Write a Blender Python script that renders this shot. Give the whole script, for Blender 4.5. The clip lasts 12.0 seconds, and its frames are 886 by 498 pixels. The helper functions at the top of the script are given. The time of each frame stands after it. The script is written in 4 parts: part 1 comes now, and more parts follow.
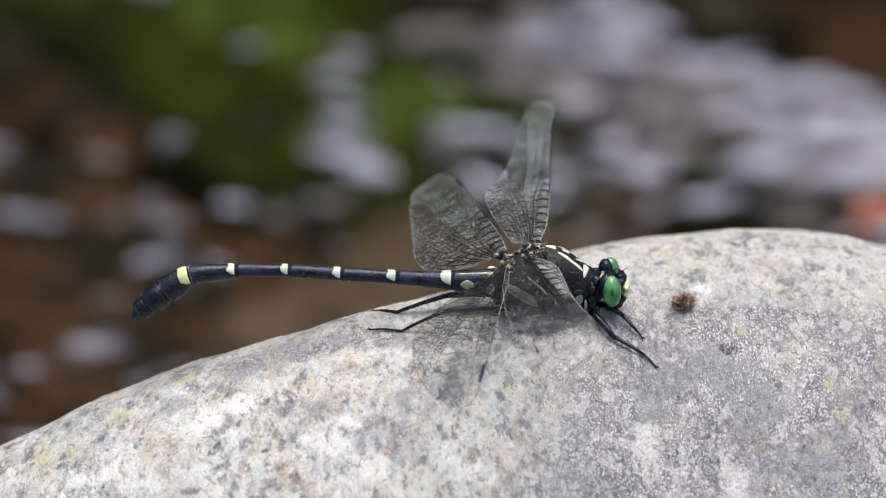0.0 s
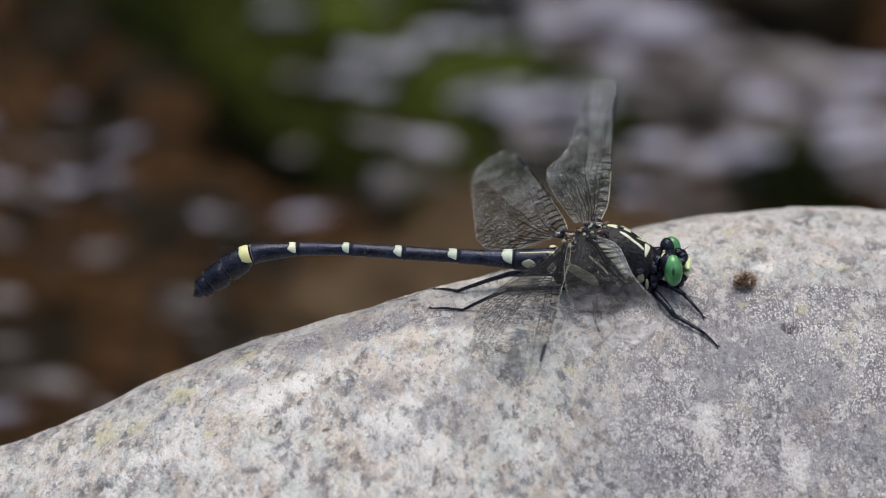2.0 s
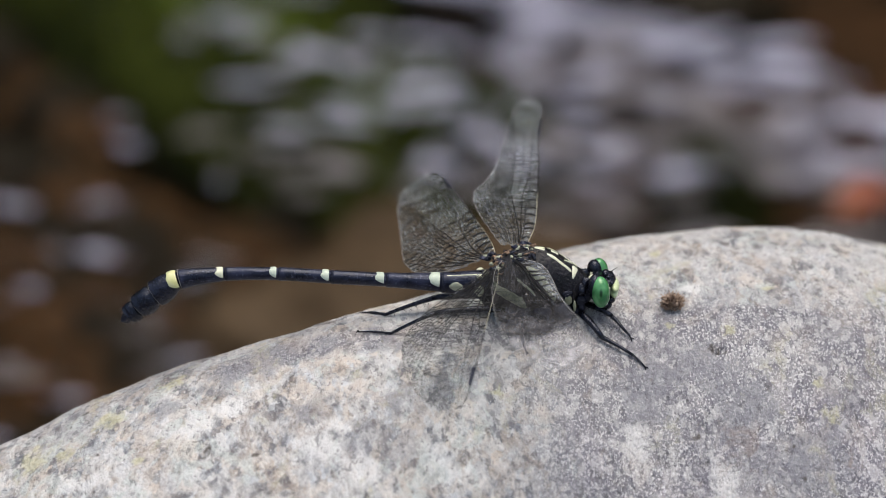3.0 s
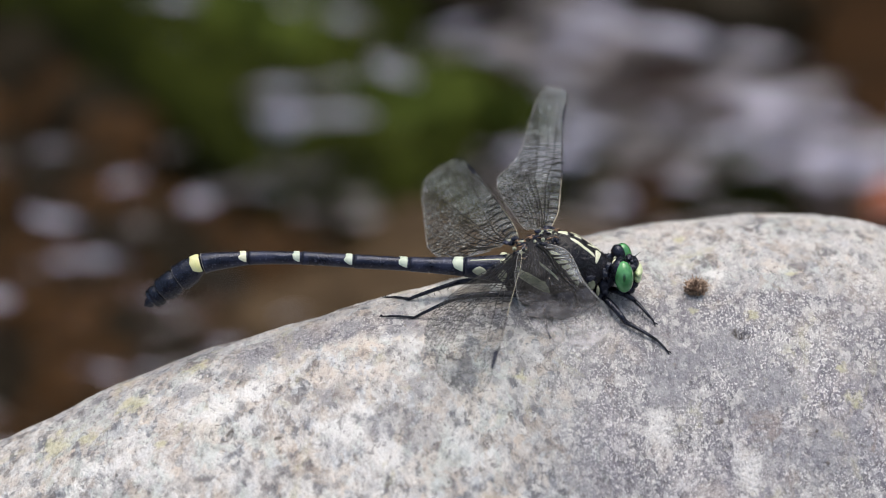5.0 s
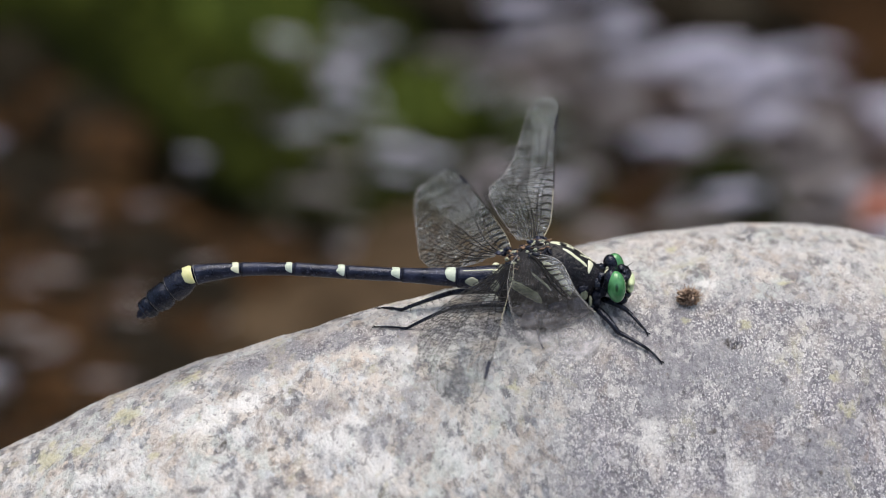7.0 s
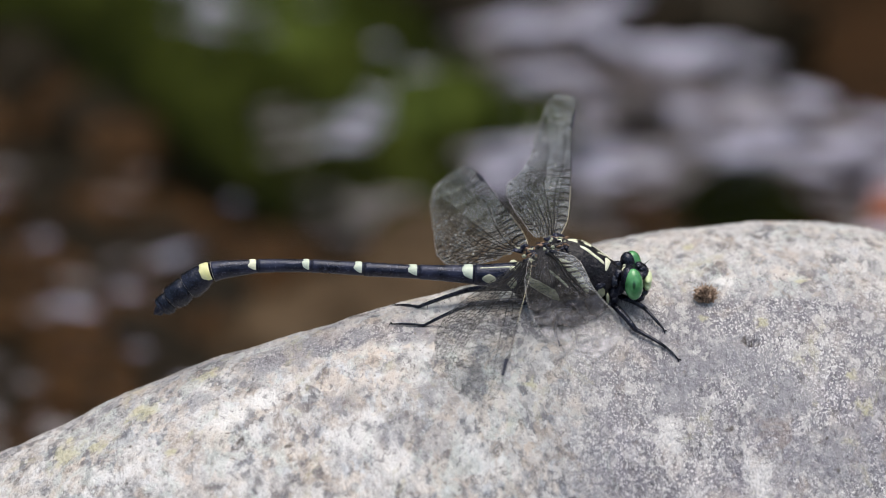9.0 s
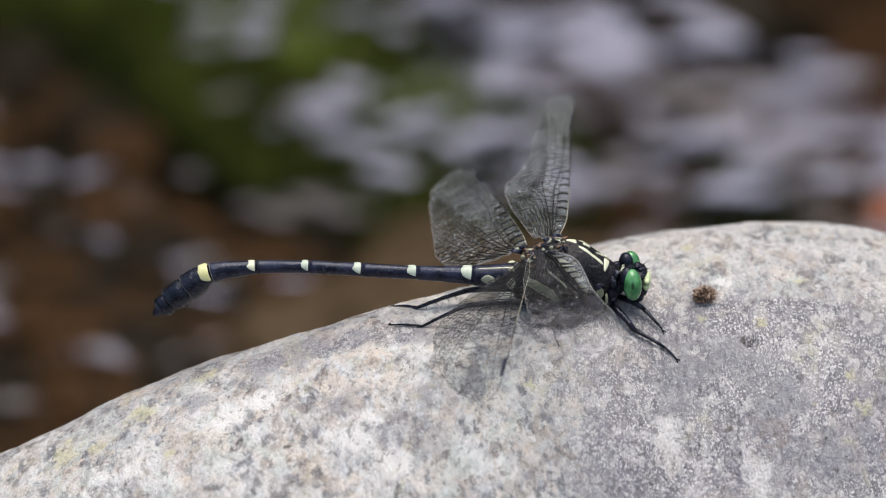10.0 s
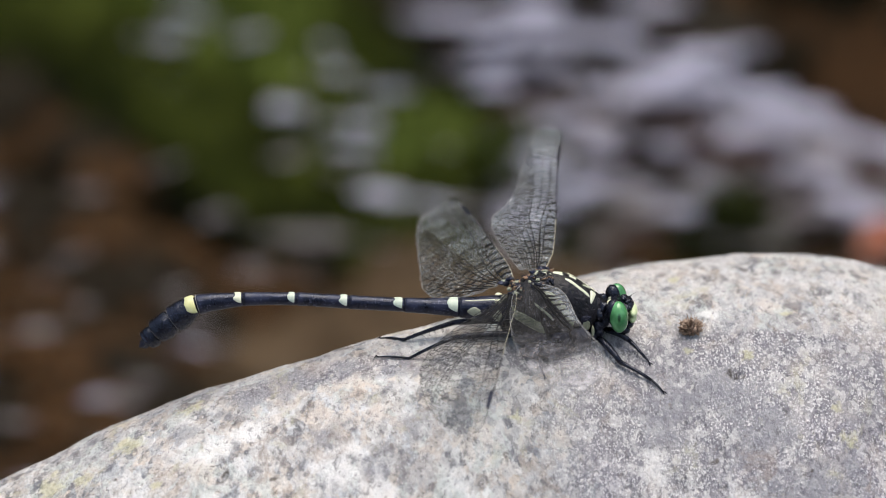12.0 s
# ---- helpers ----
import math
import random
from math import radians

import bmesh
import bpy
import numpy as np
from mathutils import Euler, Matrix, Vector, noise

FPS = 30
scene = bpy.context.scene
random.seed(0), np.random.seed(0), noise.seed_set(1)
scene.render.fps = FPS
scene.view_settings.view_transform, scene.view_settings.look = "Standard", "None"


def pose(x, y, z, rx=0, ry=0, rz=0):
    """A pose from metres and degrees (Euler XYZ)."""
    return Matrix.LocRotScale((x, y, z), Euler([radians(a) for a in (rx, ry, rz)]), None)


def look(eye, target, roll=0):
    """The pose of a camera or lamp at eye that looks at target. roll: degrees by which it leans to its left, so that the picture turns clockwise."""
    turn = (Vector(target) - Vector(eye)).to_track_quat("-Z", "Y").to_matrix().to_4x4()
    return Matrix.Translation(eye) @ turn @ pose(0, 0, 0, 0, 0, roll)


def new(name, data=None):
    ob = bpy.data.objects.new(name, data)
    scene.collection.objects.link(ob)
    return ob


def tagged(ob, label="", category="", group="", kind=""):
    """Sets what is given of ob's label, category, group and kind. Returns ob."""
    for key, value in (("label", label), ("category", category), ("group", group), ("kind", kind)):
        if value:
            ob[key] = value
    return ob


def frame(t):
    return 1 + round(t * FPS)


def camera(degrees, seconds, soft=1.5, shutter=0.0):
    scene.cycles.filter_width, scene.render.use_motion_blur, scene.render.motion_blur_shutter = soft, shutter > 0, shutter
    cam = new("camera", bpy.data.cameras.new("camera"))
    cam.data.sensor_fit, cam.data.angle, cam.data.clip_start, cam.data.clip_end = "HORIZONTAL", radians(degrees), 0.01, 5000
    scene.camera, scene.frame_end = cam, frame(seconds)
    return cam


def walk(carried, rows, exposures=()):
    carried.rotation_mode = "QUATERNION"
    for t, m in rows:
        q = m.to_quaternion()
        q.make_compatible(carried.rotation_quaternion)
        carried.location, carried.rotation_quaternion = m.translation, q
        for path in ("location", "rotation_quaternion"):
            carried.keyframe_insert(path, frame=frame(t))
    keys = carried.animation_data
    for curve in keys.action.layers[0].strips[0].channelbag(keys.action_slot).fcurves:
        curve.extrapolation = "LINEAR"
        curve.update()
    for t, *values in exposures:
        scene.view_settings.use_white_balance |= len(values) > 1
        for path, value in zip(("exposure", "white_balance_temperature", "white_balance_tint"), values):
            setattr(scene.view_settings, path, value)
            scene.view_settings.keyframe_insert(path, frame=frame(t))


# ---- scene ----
# ---- camera: a hand-held long lens, 0.9 m from the dragonfly, looking down 25 degrees ----
MM = 0.001
TILT = radians(25)
VIEW = Vector((0, math.cos(TILT), -math.sin(TILT)))
UP = Vector((0, math.sin(TILT), math.cos(TILT)))
cam = camera(8.46, 12.0, 0.8)
cam.data.dof.use_dof = True
cam.data.dof.focus_distance = 0.897
cam.data.dof.aperture_fstop = 15.0
# seconds, aim to the right and up (mm), roll (degrees), sway of the eye to the right and up (mm)
PATH = [
    (0.0, 0.00, 0.00, 0.00, 1.8, -1.3),
    (0.1, -0.64, -0.73, -0.03, 1.8, -1.0),
    (0.2, -0.98, -0.97, -0.06, 1.8, -0.7),
    (0.3, -0.98, -1.46, -0.10, 1.8, -0.4),
    (0.4, -0.89, -2.12, -0.13, 1.7, -0.1),
    (0.5, -1.67, -2.91, -0.16, 1.7, 0.2),
    (0.6, -2.43, -3.83, -0.18, 1.7, 0.4),
    (0.7, -3.29, -4.70, -0.19, 1.7, 0.7),
    (0.8, -4.15, -5.39, -0.21, 1.8, 0.9),
    (0.9, -5.01, -5.74, -0.22, 1.8, 1.1),
    (1.0, -5.54, -6.12, -0.24, 1.8, 1.4),
    (1.1, -6.37, -6.70, -0.24, 2.1, 1.5),
    (1.2, -7.57, -6.90, -0.25, 2.3, 1.5),
    (1.3, -8.60, -6.59, -0.25, 2.6, 1.6),
    (1.4, -8.34, -6.67, -0.26, 2.9, 1.7),
    (1.5, -8.03, -5.89, -0.26, 3.1, 1.8),
    (1.6, -7.57, -4.94, -0.26, 3.1, 2.0),
    (1.7, -7.40, -3.99, -0.25, 3.0, 2.3),
    (1.8, -7.48, -3.22, -0.25, 2.9, 2.6),
    (1.9, -7.91, -3.41, -0.24, 2.9, 2.8),
    (2.0, -9.21, -3.18, -0.24, 2.8, 3.1),
    (2.1, -10.06, -2.26, -0.25, 3.1, 3.1),
    (2.2, -10.32, -1.67, -0.26, 3.3, 3.1),
    (2.3, -9.97, -0.28, -0.27, 3.6, 3.1),
    (2.4, -9.46, 0.76, -0.28, 3.8, 3.1),
    (2.5, -8.56, 1.14, -0.29, 4.1, 3.2),
    (2.6, -8.17, 1.66, -0.29, 4.0, 3.2),
    (2.7, -7.65, 1.85, -0.29, 3.7, 3.3),
    (2.8, -5.42, 1.76, -0.29, 2.6, 3.7),
    (2.9, -1.47, 1.70, -0.29, 0.9, 4.4),
    (3.0, 1.71, 0.30, -0.29, -0.2, 4.8),
    (3.1, 4.07, -2.69, -0.18, -1.9, 4.5),
    (3.2, 3.23, -3.11, -0.07, -3.5, 4.3),
    (4.8, -2.74, -3.01, -0.46, 3.1, -0.1),
    (4.9, -2.04, -2.57, -0.43, 3.0, -0.8),
    (5.0, -1.81, -2.02, -0.40, 3.0, -1.5),
    (5.1, -1.78, -1.55, -0.42, 3.0, -1.5),
    (5.2, -2.46, -1.12, -0.44, 3.1, -1.6),
    (5.3, -2.62, -0.51, -0.46, 3.1, -1.6),
    (5.4, -2.62, -0.23, -0.49, 3.1, -1.6),
    (5.5, -1.65, -0.25, -0.51, 3.2, -1.7),
    (5.6, 0.13, -0.46, -0.47, 3.2, -1.5),
    (5.7, 1.32, -1.33, -0.44, 3.3, -1.3),
    (5.8, 1.40, -1.94, -0.41, 3.3, -1.0),
    (5.9, 0.71, -1.97, -0.38, 3.4, -0.8),
    (6.0, 0.40, -2.03, -0.34, 3.4, -0.6),
    (6.1, 0.45, -1.74, -0.35, 3.6, -0.4),
    (6.2, -0.40, -0.29, -0.36, 3.7, -0.3),
    (6.3, -0.82, 0.48, -0.37, 3.9, -0.1),
    (6.4, -0.39, 1.18, -0.38, 4.0, 0.1),
    (6.5, -0.36, 1.74, -0.39, 4.2, 0.2),
    (6.6, 0.65, 1.99, -0.42, 3.8, 0.0),
    (6.7, 1.04, 1.72, -0.44, 3.4, -0.2),
    (6.8, 1.04, 1.05, -0.47, 3.0, -0.5),
    (6.9, 0.61, 0.30, -0.50, 2.6, -0.7),
    (7.0, -0.65, -0.43, -0.52, 2.2, -1.0),
    (7.1, -1.12, -0.55, -0.52, 1.9, -1.5),
    (7.2, -0.78, -1.24, -0.51, 1.6, -2.0),
    (7.3, -0.78, -1.41, -0.50, 1.3, -2.5),
    (7.4, -1.22, -1.42, -0.50, 1.0, -3.0),
    (7.5, -2.48, -1.40, -0.49, 0.7, -3.5),
    (7.6, -3.63, -0.87, -0.42, -0.3, -2.3),
    (7.7, -4.40, -0.38, -0.34, -1.3, -1.2),
    (9.3, -2.92, -1.26, -0.49, 0.2, -2.6),
    (9.4, -3.36, -1.31, -0.55, 0.3, -3.4),
    (9.5, -4.36, -1.45, -0.61, 0.4, -4.3),
    (9.6, -4.73, -1.65, -0.59, 0.5, -4.1),
    (9.7, -4.65, -1.66, -0.58, 0.6, -4.0),
    (9.8, -4.13, -1.15, -0.56, 0.7, -3.9),
    (9.9, -3.10, -1.06, -0.55, 0.8, -3.8),
    (10.0, -3.06, -0.75, -0.53, 0.9, -3.6),
    (10.1, -3.31, -0.05, -0.51, 0.9, -3.2),
    (10.2, -2.54, -0.06, -0.49, 1.0, -2.7),
    (10.3, -2.28, 0.02, -0.46, 1.0, -2.2),
    (10.4, -2.11, 0.55, -0.50, 1.0, -1.8),
    (10.5, -2.19, 0.85, -0.56, 1.0, -1.3),
    (10.6, -2.54, 1.47, -0.50, 1.1, -1.2),
    (10.7, -2.45, 2.22, -0.42, 1.3, -1.0),
    (10.8, -2.27, 2.39, -0.43, 1.5, -0.9),
    (10.9, -2.10, 2.40, -0.43, 1.6, -0.7),
    (11.0, -2.31, 2.96, -0.44, 1.8, -0.6),
    (11.1, -2.01, 3.51, -0.43, 1.9, -0.4),
    (11.2, -1.66, 4.11, -0.43, 2.1, -0.3),
    (11.3, -1.57, 5.05, -0.43, 2.3, -0.1),
    (11.4, -1.14, 5.05, -0.43, 2.4, 0.1),
    (11.5, -1.13, 4.77, -0.42, 2.6, 0.2),
    (11.6, -0.96, 4.80, -0.43, 2.4, -0.2),
    (11.7, -0.45, 4.56, -0.44, 2.3, -0.6),
    (11.8, -0.10, 4.14, -0.45, 2.1, -1.0),
    (12.0, -0.99, 4.07, -0.46, 1.8, -1.8),
]
# seconds, stops, kelvin, tint
EXPOSURES = [(0.0, 0.66, 6890, 8.5), (1.0, 0.56, 6890, 8.5), (1.5, 0.40, 6890, 8.5), (2.0, 0.30, 6890, 8.5), (2.5, 0.29, 6890, 8.5), (3.0, 0.40, 6890, 8.5), (4.8, 0.52, 6890, 8.5), (6.5, 0.48, 6890, 8.5), (10.5, 0.52, 6890, 8.5), (11.2, 0.49, 6890, 8.5), (12.0, 0.60, 6890, 8.5)]
HOME = -0.9 * VIEW


def camera_pose(right, up, roll, sway, lift):
    aim = Vector((right * MM, 0, 0)) + UP * up * MM
    eye = HOME + Vector((sway * MM, 0, 0)) + UP * lift * MM
    return look(eye, aim, roll)


walk(cam, [(row[0], camera_pose(*row[1:])) for row in PATH], EXPOSURES)

# ---- light: open shade under a bright hazy sky ----
world = bpy.data.worlds.new("sky")
scene.world = world
world.use_nodes = True
wn = world.node_tree
sky = wn.nodes.new("ShaderNodeTexSky")
sky.sky_type = "NISHITA"
sky.sun_disc = False
sky.sun_elevation, sky.sun_rotation = radians(84), radians(63)
sky.air_density, sky.dust_density, sky.ozone_density = 1.0, 3.0, 1.0
wn.links.new(sky.outputs[0], wn.nodes["Background"].inputs[0])
wn.nodes["Background"].inputs[1].default_value = 0.14

sun = new("sun", bpy.data.lights.new("sun", "SUN"))
sun.data.energy, sun.data.angle, sun.data.color = 1.9, radians(52), (1.0, 0.96, 0.91)
sun.matrix_world = look((0.12, 0.06, 1.4), (0, 0, 0))


# ---- materials ----
def material(name):
    m = bpy.data.materials.new(name)
    m.use_nodes = True
    return m, m.node_tree, m.node_tree.nodes["Principled BSDF"]


def link(tree, a, b):
    tree.links.new(a, b)


def coords(tree):
    return tree.nodes.new("ShaderNodeTexCoord").outputs["Object"]


def noise_node(tree, scale, detail=4, rough=0.6, vec=None, distortion=0.0):
    n = tree.nodes.new("ShaderNodeTexNoise")
    n.inputs["Scale"].default_value = scale
    n.inputs["Detail"].default_value = detail
    n.inputs["Roughness"].default_value = rough
    n.inputs["Distortion"].default_value = distortion
    link(tree, vec if vec is not None else coords(tree), n.inputs["Vector"])
    return n.outputs["Fac"]


def voronoi_node(tree, scale, out="Distance", vec=None):
    n = tree.nodes.new("ShaderNodeTexVoronoi")
    n.inputs["Scale"].default_value = scale
    link(tree, vec if vec is not None else coords(tree), n.inputs["Vector"])
    return n.outputs[out]


def ramp(tree, fac, *stops):
    n = tree.nodes.new("ShaderNodeValToRGB")
    els = n.color_ramp.elements
    while len(els) < len(stops):
        els.new(0.5)
    for e, (p, c) in zip(els, stops):
        e.position = p
        e.color = (c, c, c, 1) if isinstance(c, (int, float)) else (*c, 1)
    link(tree, fac, n.inputs[0])
    return n.outputs[0]


def mix(tree, fac, a, b, mode="MIX"):
    n = tree.nodes.new("ShaderNodeMix")
    n.data_type, n.blend_type = "RGBA", mode
    for sock, v in ((n.inputs[0], fac), (n.inputs[6], a), (n.inputs[7], b)):
        if isinstance(v, (int, float)):
            sock.default_value = v
        elif isinstance(v, tuple):
            sock.default_value = (*v, 1)
        else:
            link(tree, v, sock)
    return n.outputs[2]


def bump(tree, height, strength, distance, bsdf):
    n = tree.nodes.new("ShaderNodeBump")
    n.inputs["Strength"].default_value = strength
    n.inputs["Distance"].default_value = distance
    link(tree, height, n.inputs["Height"])
    link(tree, n.outputs[0], bsdf.inputs["Normal"])


def mottled(name, a, b, scale, rough, depth=0.0002, strength=0.4, metal=0.0, fine=6.0, shine=0.5):
    m, t, p = material(name)
    big, small = noise_node(t, scale), noise_node(t, scale * fine, 3)
    col = mix(t, ramp(t, big, (0.35, 0.0), (0.65, 1.0)), a, b)
    col = mix(t, ramp(t, small, (0.3, 0.25), (0.7, 0.0)), col, tuple(c * 0.5 for c in a))
    link(t, col, p.inputs["Base Color"])
    link(t, ramp(t, small, (0.2, max(rough - 0.12, 0.02)), (0.8, min(rough + 0.12, 1.0))), p.inputs["Roughness"])
    p.inputs["Metallic"].default_value = metal
    p.inputs["Specular IOR Level"].default_value = shine
    bump(t, small, strength, depth, p)
    return m


def make_granite():
    """Weathered river granite: chalky crystals in soft patches, slaty skin with white grains, stains, lichen."""
    m, t, p = material("weathered granite")
    # the grain runs with the bedding, longer along the stream's flow than across it
    bedding = t.nodes.new("ShaderNodeVectorMath")
    bedding.operation = "MULTIPLY"
    link(t, coords(t), bedding.inputs[0])
    bedding.inputs[1].default_value = (1.0, 0.60, 0.75)
    v = bedding.outputs[0]

    def shifted(x, y, z):
        return mix(t, 1.0, v, (x, y, z), "ADD")

    def cells(scale, vec):
        sep = t.nodes.new("ShaderNodeSeparateColor")
        link(t, voronoi_node(t, scale, "Color", vec), sep.inputs[0])
        return sep.outputs

    def attribute(name):
        n = t.nodes.new("ShaderNodeAttribute")
        n.attribute_name = name
        return n.outputs["Fac"]

    def madd(a, k, b):
        n = t.nodes.new("ShaderNodeMath")
        n.operation = "MULTIPLY_ADD"
        link(t, a, n.inputs[0])
        n.inputs[1].default_value = k
        link(t, b, n.inputs[2])
        return n.outputs[0]

    patch = noise_node(t, 85, 6, 0.66, v, 0.5)
    blotch = noise_node(t, 320, 6, 0.72, v, 0.15)
    grain = noise_node(t, 800, 5, 0.7, v, 0.3)
    mica = noise_node(t, 2300, 3, 0.65, v)
    wobble = noise_node(t, 900, 4, 0.65, v).node.outputs["Color"]
    warped = mix(t, 0.0022, v, wobble, "ADD")
    # chalky crystals: clumps of white, cream, beige and blue-grey at three sizes
    large, small, tiny = cells(380, warped), cells(800, warped), cells(1700, v)
    chalky = ramp(t, madd(small[0], 0.20, blotch), (0.465, (0.18, 0.18, 0.19)), (0.53, (0.32, 0.315, 0.32)), (0.585, (0.49, 0.48, 0.465)), (0.65, (0.59, 0.58, 0.565)), (0.74, (0.65, 0.64, 0.625)))
    chalky = mix(t, ramp(t, small[1], (0.70, 0.0), (0.76, 0.8)), chalky, (1.0, 0.92, 0.84), "MULTIPLY")
    chalky = mix(t, ramp(t, large[1], (0.74, 0.0), (0.78, 0.7)), chalky, (1.0, 0.92, 0.84), "MULTIPLY")
    chalky = mix(t, ramp(t, small[2], (0.70, 0.0), (0.76, 0.7)), chalky, (0.84, 0.90, 0.97), "MULTIPLY")
    chalky = mix(t, ramp(t, large[0], (0.72, 0.0), (0.76, 0.55)), chalky, (0.67, 0.66, 0.645))
    chalky = mix(t, ramp(t, patch, (0.41, 0.5), (0.49, 0.0)), chalky, (0.29, 0.29, 0.305))
    chalky = mix(t, ramp(t, patch, (0.53, 0.0), (0.60, 0.45)), chalky, (0.67, 0.66, 0.645))
    chalky = mix(t, ramp(t, noise_node(t, 230, 5, 0.62, shifted(0.4, 0.9, 0.1), 0.8), (0.555, 0.0), (0.60, 0.6)), chalky, (0.56, 0.60, 0.57))
    chalky = mix(t, ramp(t, noise_node(t, 200, 5, 0.62, shifted(0.8, 0.3, 0.6), 0.8), (0.56, 0.0), (0.60, 0.55)), chalky, (0.50, 0.43, 0.37))
    chalky = mix(t, 0.40, chalky, ramp(t, tiny[0], (0.0, 0.30), (0.35, 0.85), (1.0, 1.0)), "MULTIPLY")
    # slaty skin: violet-grey ground with sharp white grains
    speckle = noise_node(t, 3100, 2, 0.6, v)
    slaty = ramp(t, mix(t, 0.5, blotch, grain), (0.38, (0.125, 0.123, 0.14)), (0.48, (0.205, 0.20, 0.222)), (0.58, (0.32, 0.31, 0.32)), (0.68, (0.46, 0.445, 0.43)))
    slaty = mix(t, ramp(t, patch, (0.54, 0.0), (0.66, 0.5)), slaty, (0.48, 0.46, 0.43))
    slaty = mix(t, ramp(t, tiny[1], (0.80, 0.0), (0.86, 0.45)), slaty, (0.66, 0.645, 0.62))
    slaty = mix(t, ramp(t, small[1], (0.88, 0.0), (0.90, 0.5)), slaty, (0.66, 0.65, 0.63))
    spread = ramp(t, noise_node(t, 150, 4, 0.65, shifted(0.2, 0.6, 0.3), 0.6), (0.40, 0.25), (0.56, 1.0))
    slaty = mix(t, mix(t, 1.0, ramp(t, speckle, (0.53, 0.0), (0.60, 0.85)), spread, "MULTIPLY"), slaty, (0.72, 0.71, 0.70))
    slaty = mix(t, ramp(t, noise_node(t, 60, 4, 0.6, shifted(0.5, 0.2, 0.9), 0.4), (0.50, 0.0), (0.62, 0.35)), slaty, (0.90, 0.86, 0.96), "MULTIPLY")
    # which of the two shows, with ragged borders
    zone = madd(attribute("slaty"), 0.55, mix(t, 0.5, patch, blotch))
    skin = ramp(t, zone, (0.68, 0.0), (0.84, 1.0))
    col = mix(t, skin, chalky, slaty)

    def patchy(name, colour, most, ragged):
        return mix(t, ramp(t, madd(attribute(name), 0.34, ragged), (0.64, 0.0), (0.80, most)), col, colour)
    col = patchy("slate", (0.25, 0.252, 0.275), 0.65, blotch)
    col = patchy("chalk", (0.76, 0.75, 0.73), 0.62, blotch)
    col = patchy("cream", (0.64, 0.57, 0.50), 0.5, blotch)
    # pinkish and ochre feldspar
    col = mix(t, ramp(t, noise_node(t, 120, 5, 0.65, shifted(0.13, 0.4, 0.2), 0.4), (0.55, 0.0), (0.66, 0.28)), col, (0.55, 0.47, 0.41))
    # single dark flecks and bright crystal faces
    col = mix(t, ramp(t, grain, (0.37, 0.6), (0.42, 0.0)), col, (0.13, 0.125, 0.13))
    col = mix(t, ramp(t, mica, (0.32, 0.6), (0.36, 0.0)), col, (0.07, 0.068, 0.07))
    col = mix(t, ramp(t, mica, (0.63, 0.0), (0.68, 0.5)), col, (0.82, 0.81, 0.80))
    # brown stains in hollows, grey-green and yellow lichen
    col = mix(t, ramp(t, noise_node(t, 170, 5, 0.65, shifted(0.7, 0.1, 0.5), 0.9), (0.59, 0.0), (0.68, 0.45)), col, (0.24, 0.18, 0.14))
    col = mix(t, ramp(t, noise_node(t, 110, 6, 0.72, shifted(0.31, 0.17, 0.0), 0.3), (0.585, 0.0), (0.66, 0.45)), col, (0.44, 0.42, 0.27))
    speck = mix(t, 0.5, grain, blotch)
    col = patchy("lichen", (0.52, 0.50, 0.31), 0.65, speck)
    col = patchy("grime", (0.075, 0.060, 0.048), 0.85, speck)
    link(t, col, p.inputs["Base Color"])
    link(t, ramp(t, grain, (0.3, 0.85), (0.7, 0.55)), p.inputs["Roughness"])
    p.inputs["Specular IOR Level"].default_value = 0.5
    smooth = mix(t, 0.35, blotch, grain)
    bump(t, mix(t, skin, mix(t, 0.10, smooth, mica), mix(t, 0.4, mix(t, 0.5, blotch, grain), mica)), 1.0, 0.0018, p)
    return m


def make_water():
    """Clear stream water: a see-through sheet with a mirror skin."""
    m = bpy.data.materials.new("stream water")
    m.use_nodes = True
    t = m.node_tree
    t.nodes.clear()
    out = t.nodes.new("ShaderNodeOutputMaterial")
    clear = t.nodes.new("ShaderNodeBsdfTransparent")
    clear.inputs[0].default_value = (0.74, 0.72, 0.66, 1)
    gloss = t.nodes.new("ShaderNodeBsdfGlossy")
    gloss.inputs["Roughness"].default_value = 0.12
    gloss.inputs["Color"].default_value = (0.9, 0.9, 1.0, 1)
    fres = t.nodes.new("ShaderNodeFresnel")
    fres.inputs["IOR"].default_value = 1.33
    b = t.nodes.new("ShaderNodeBump")
    b.inputs["Strength"].default_value = 0.15
    b.inputs["Distance"].default_value = 0.002
    link(t, noise_node(t, 160, 3), b.inputs["Height"])
    link(t, b.outputs[0], gloss.inputs["Normal"])
    mixer = t.nodes.new("ShaderNodeMixShader")
    link(t, fres.outputs[0], mixer.inputs[0])
    link(t, clear.outputs[0], mixer.inputs[1])
    link(t, gloss.outputs[0], mixer.inputs[2])
    link(t, mixer.outputs[0], out.inputs[0])
    return m


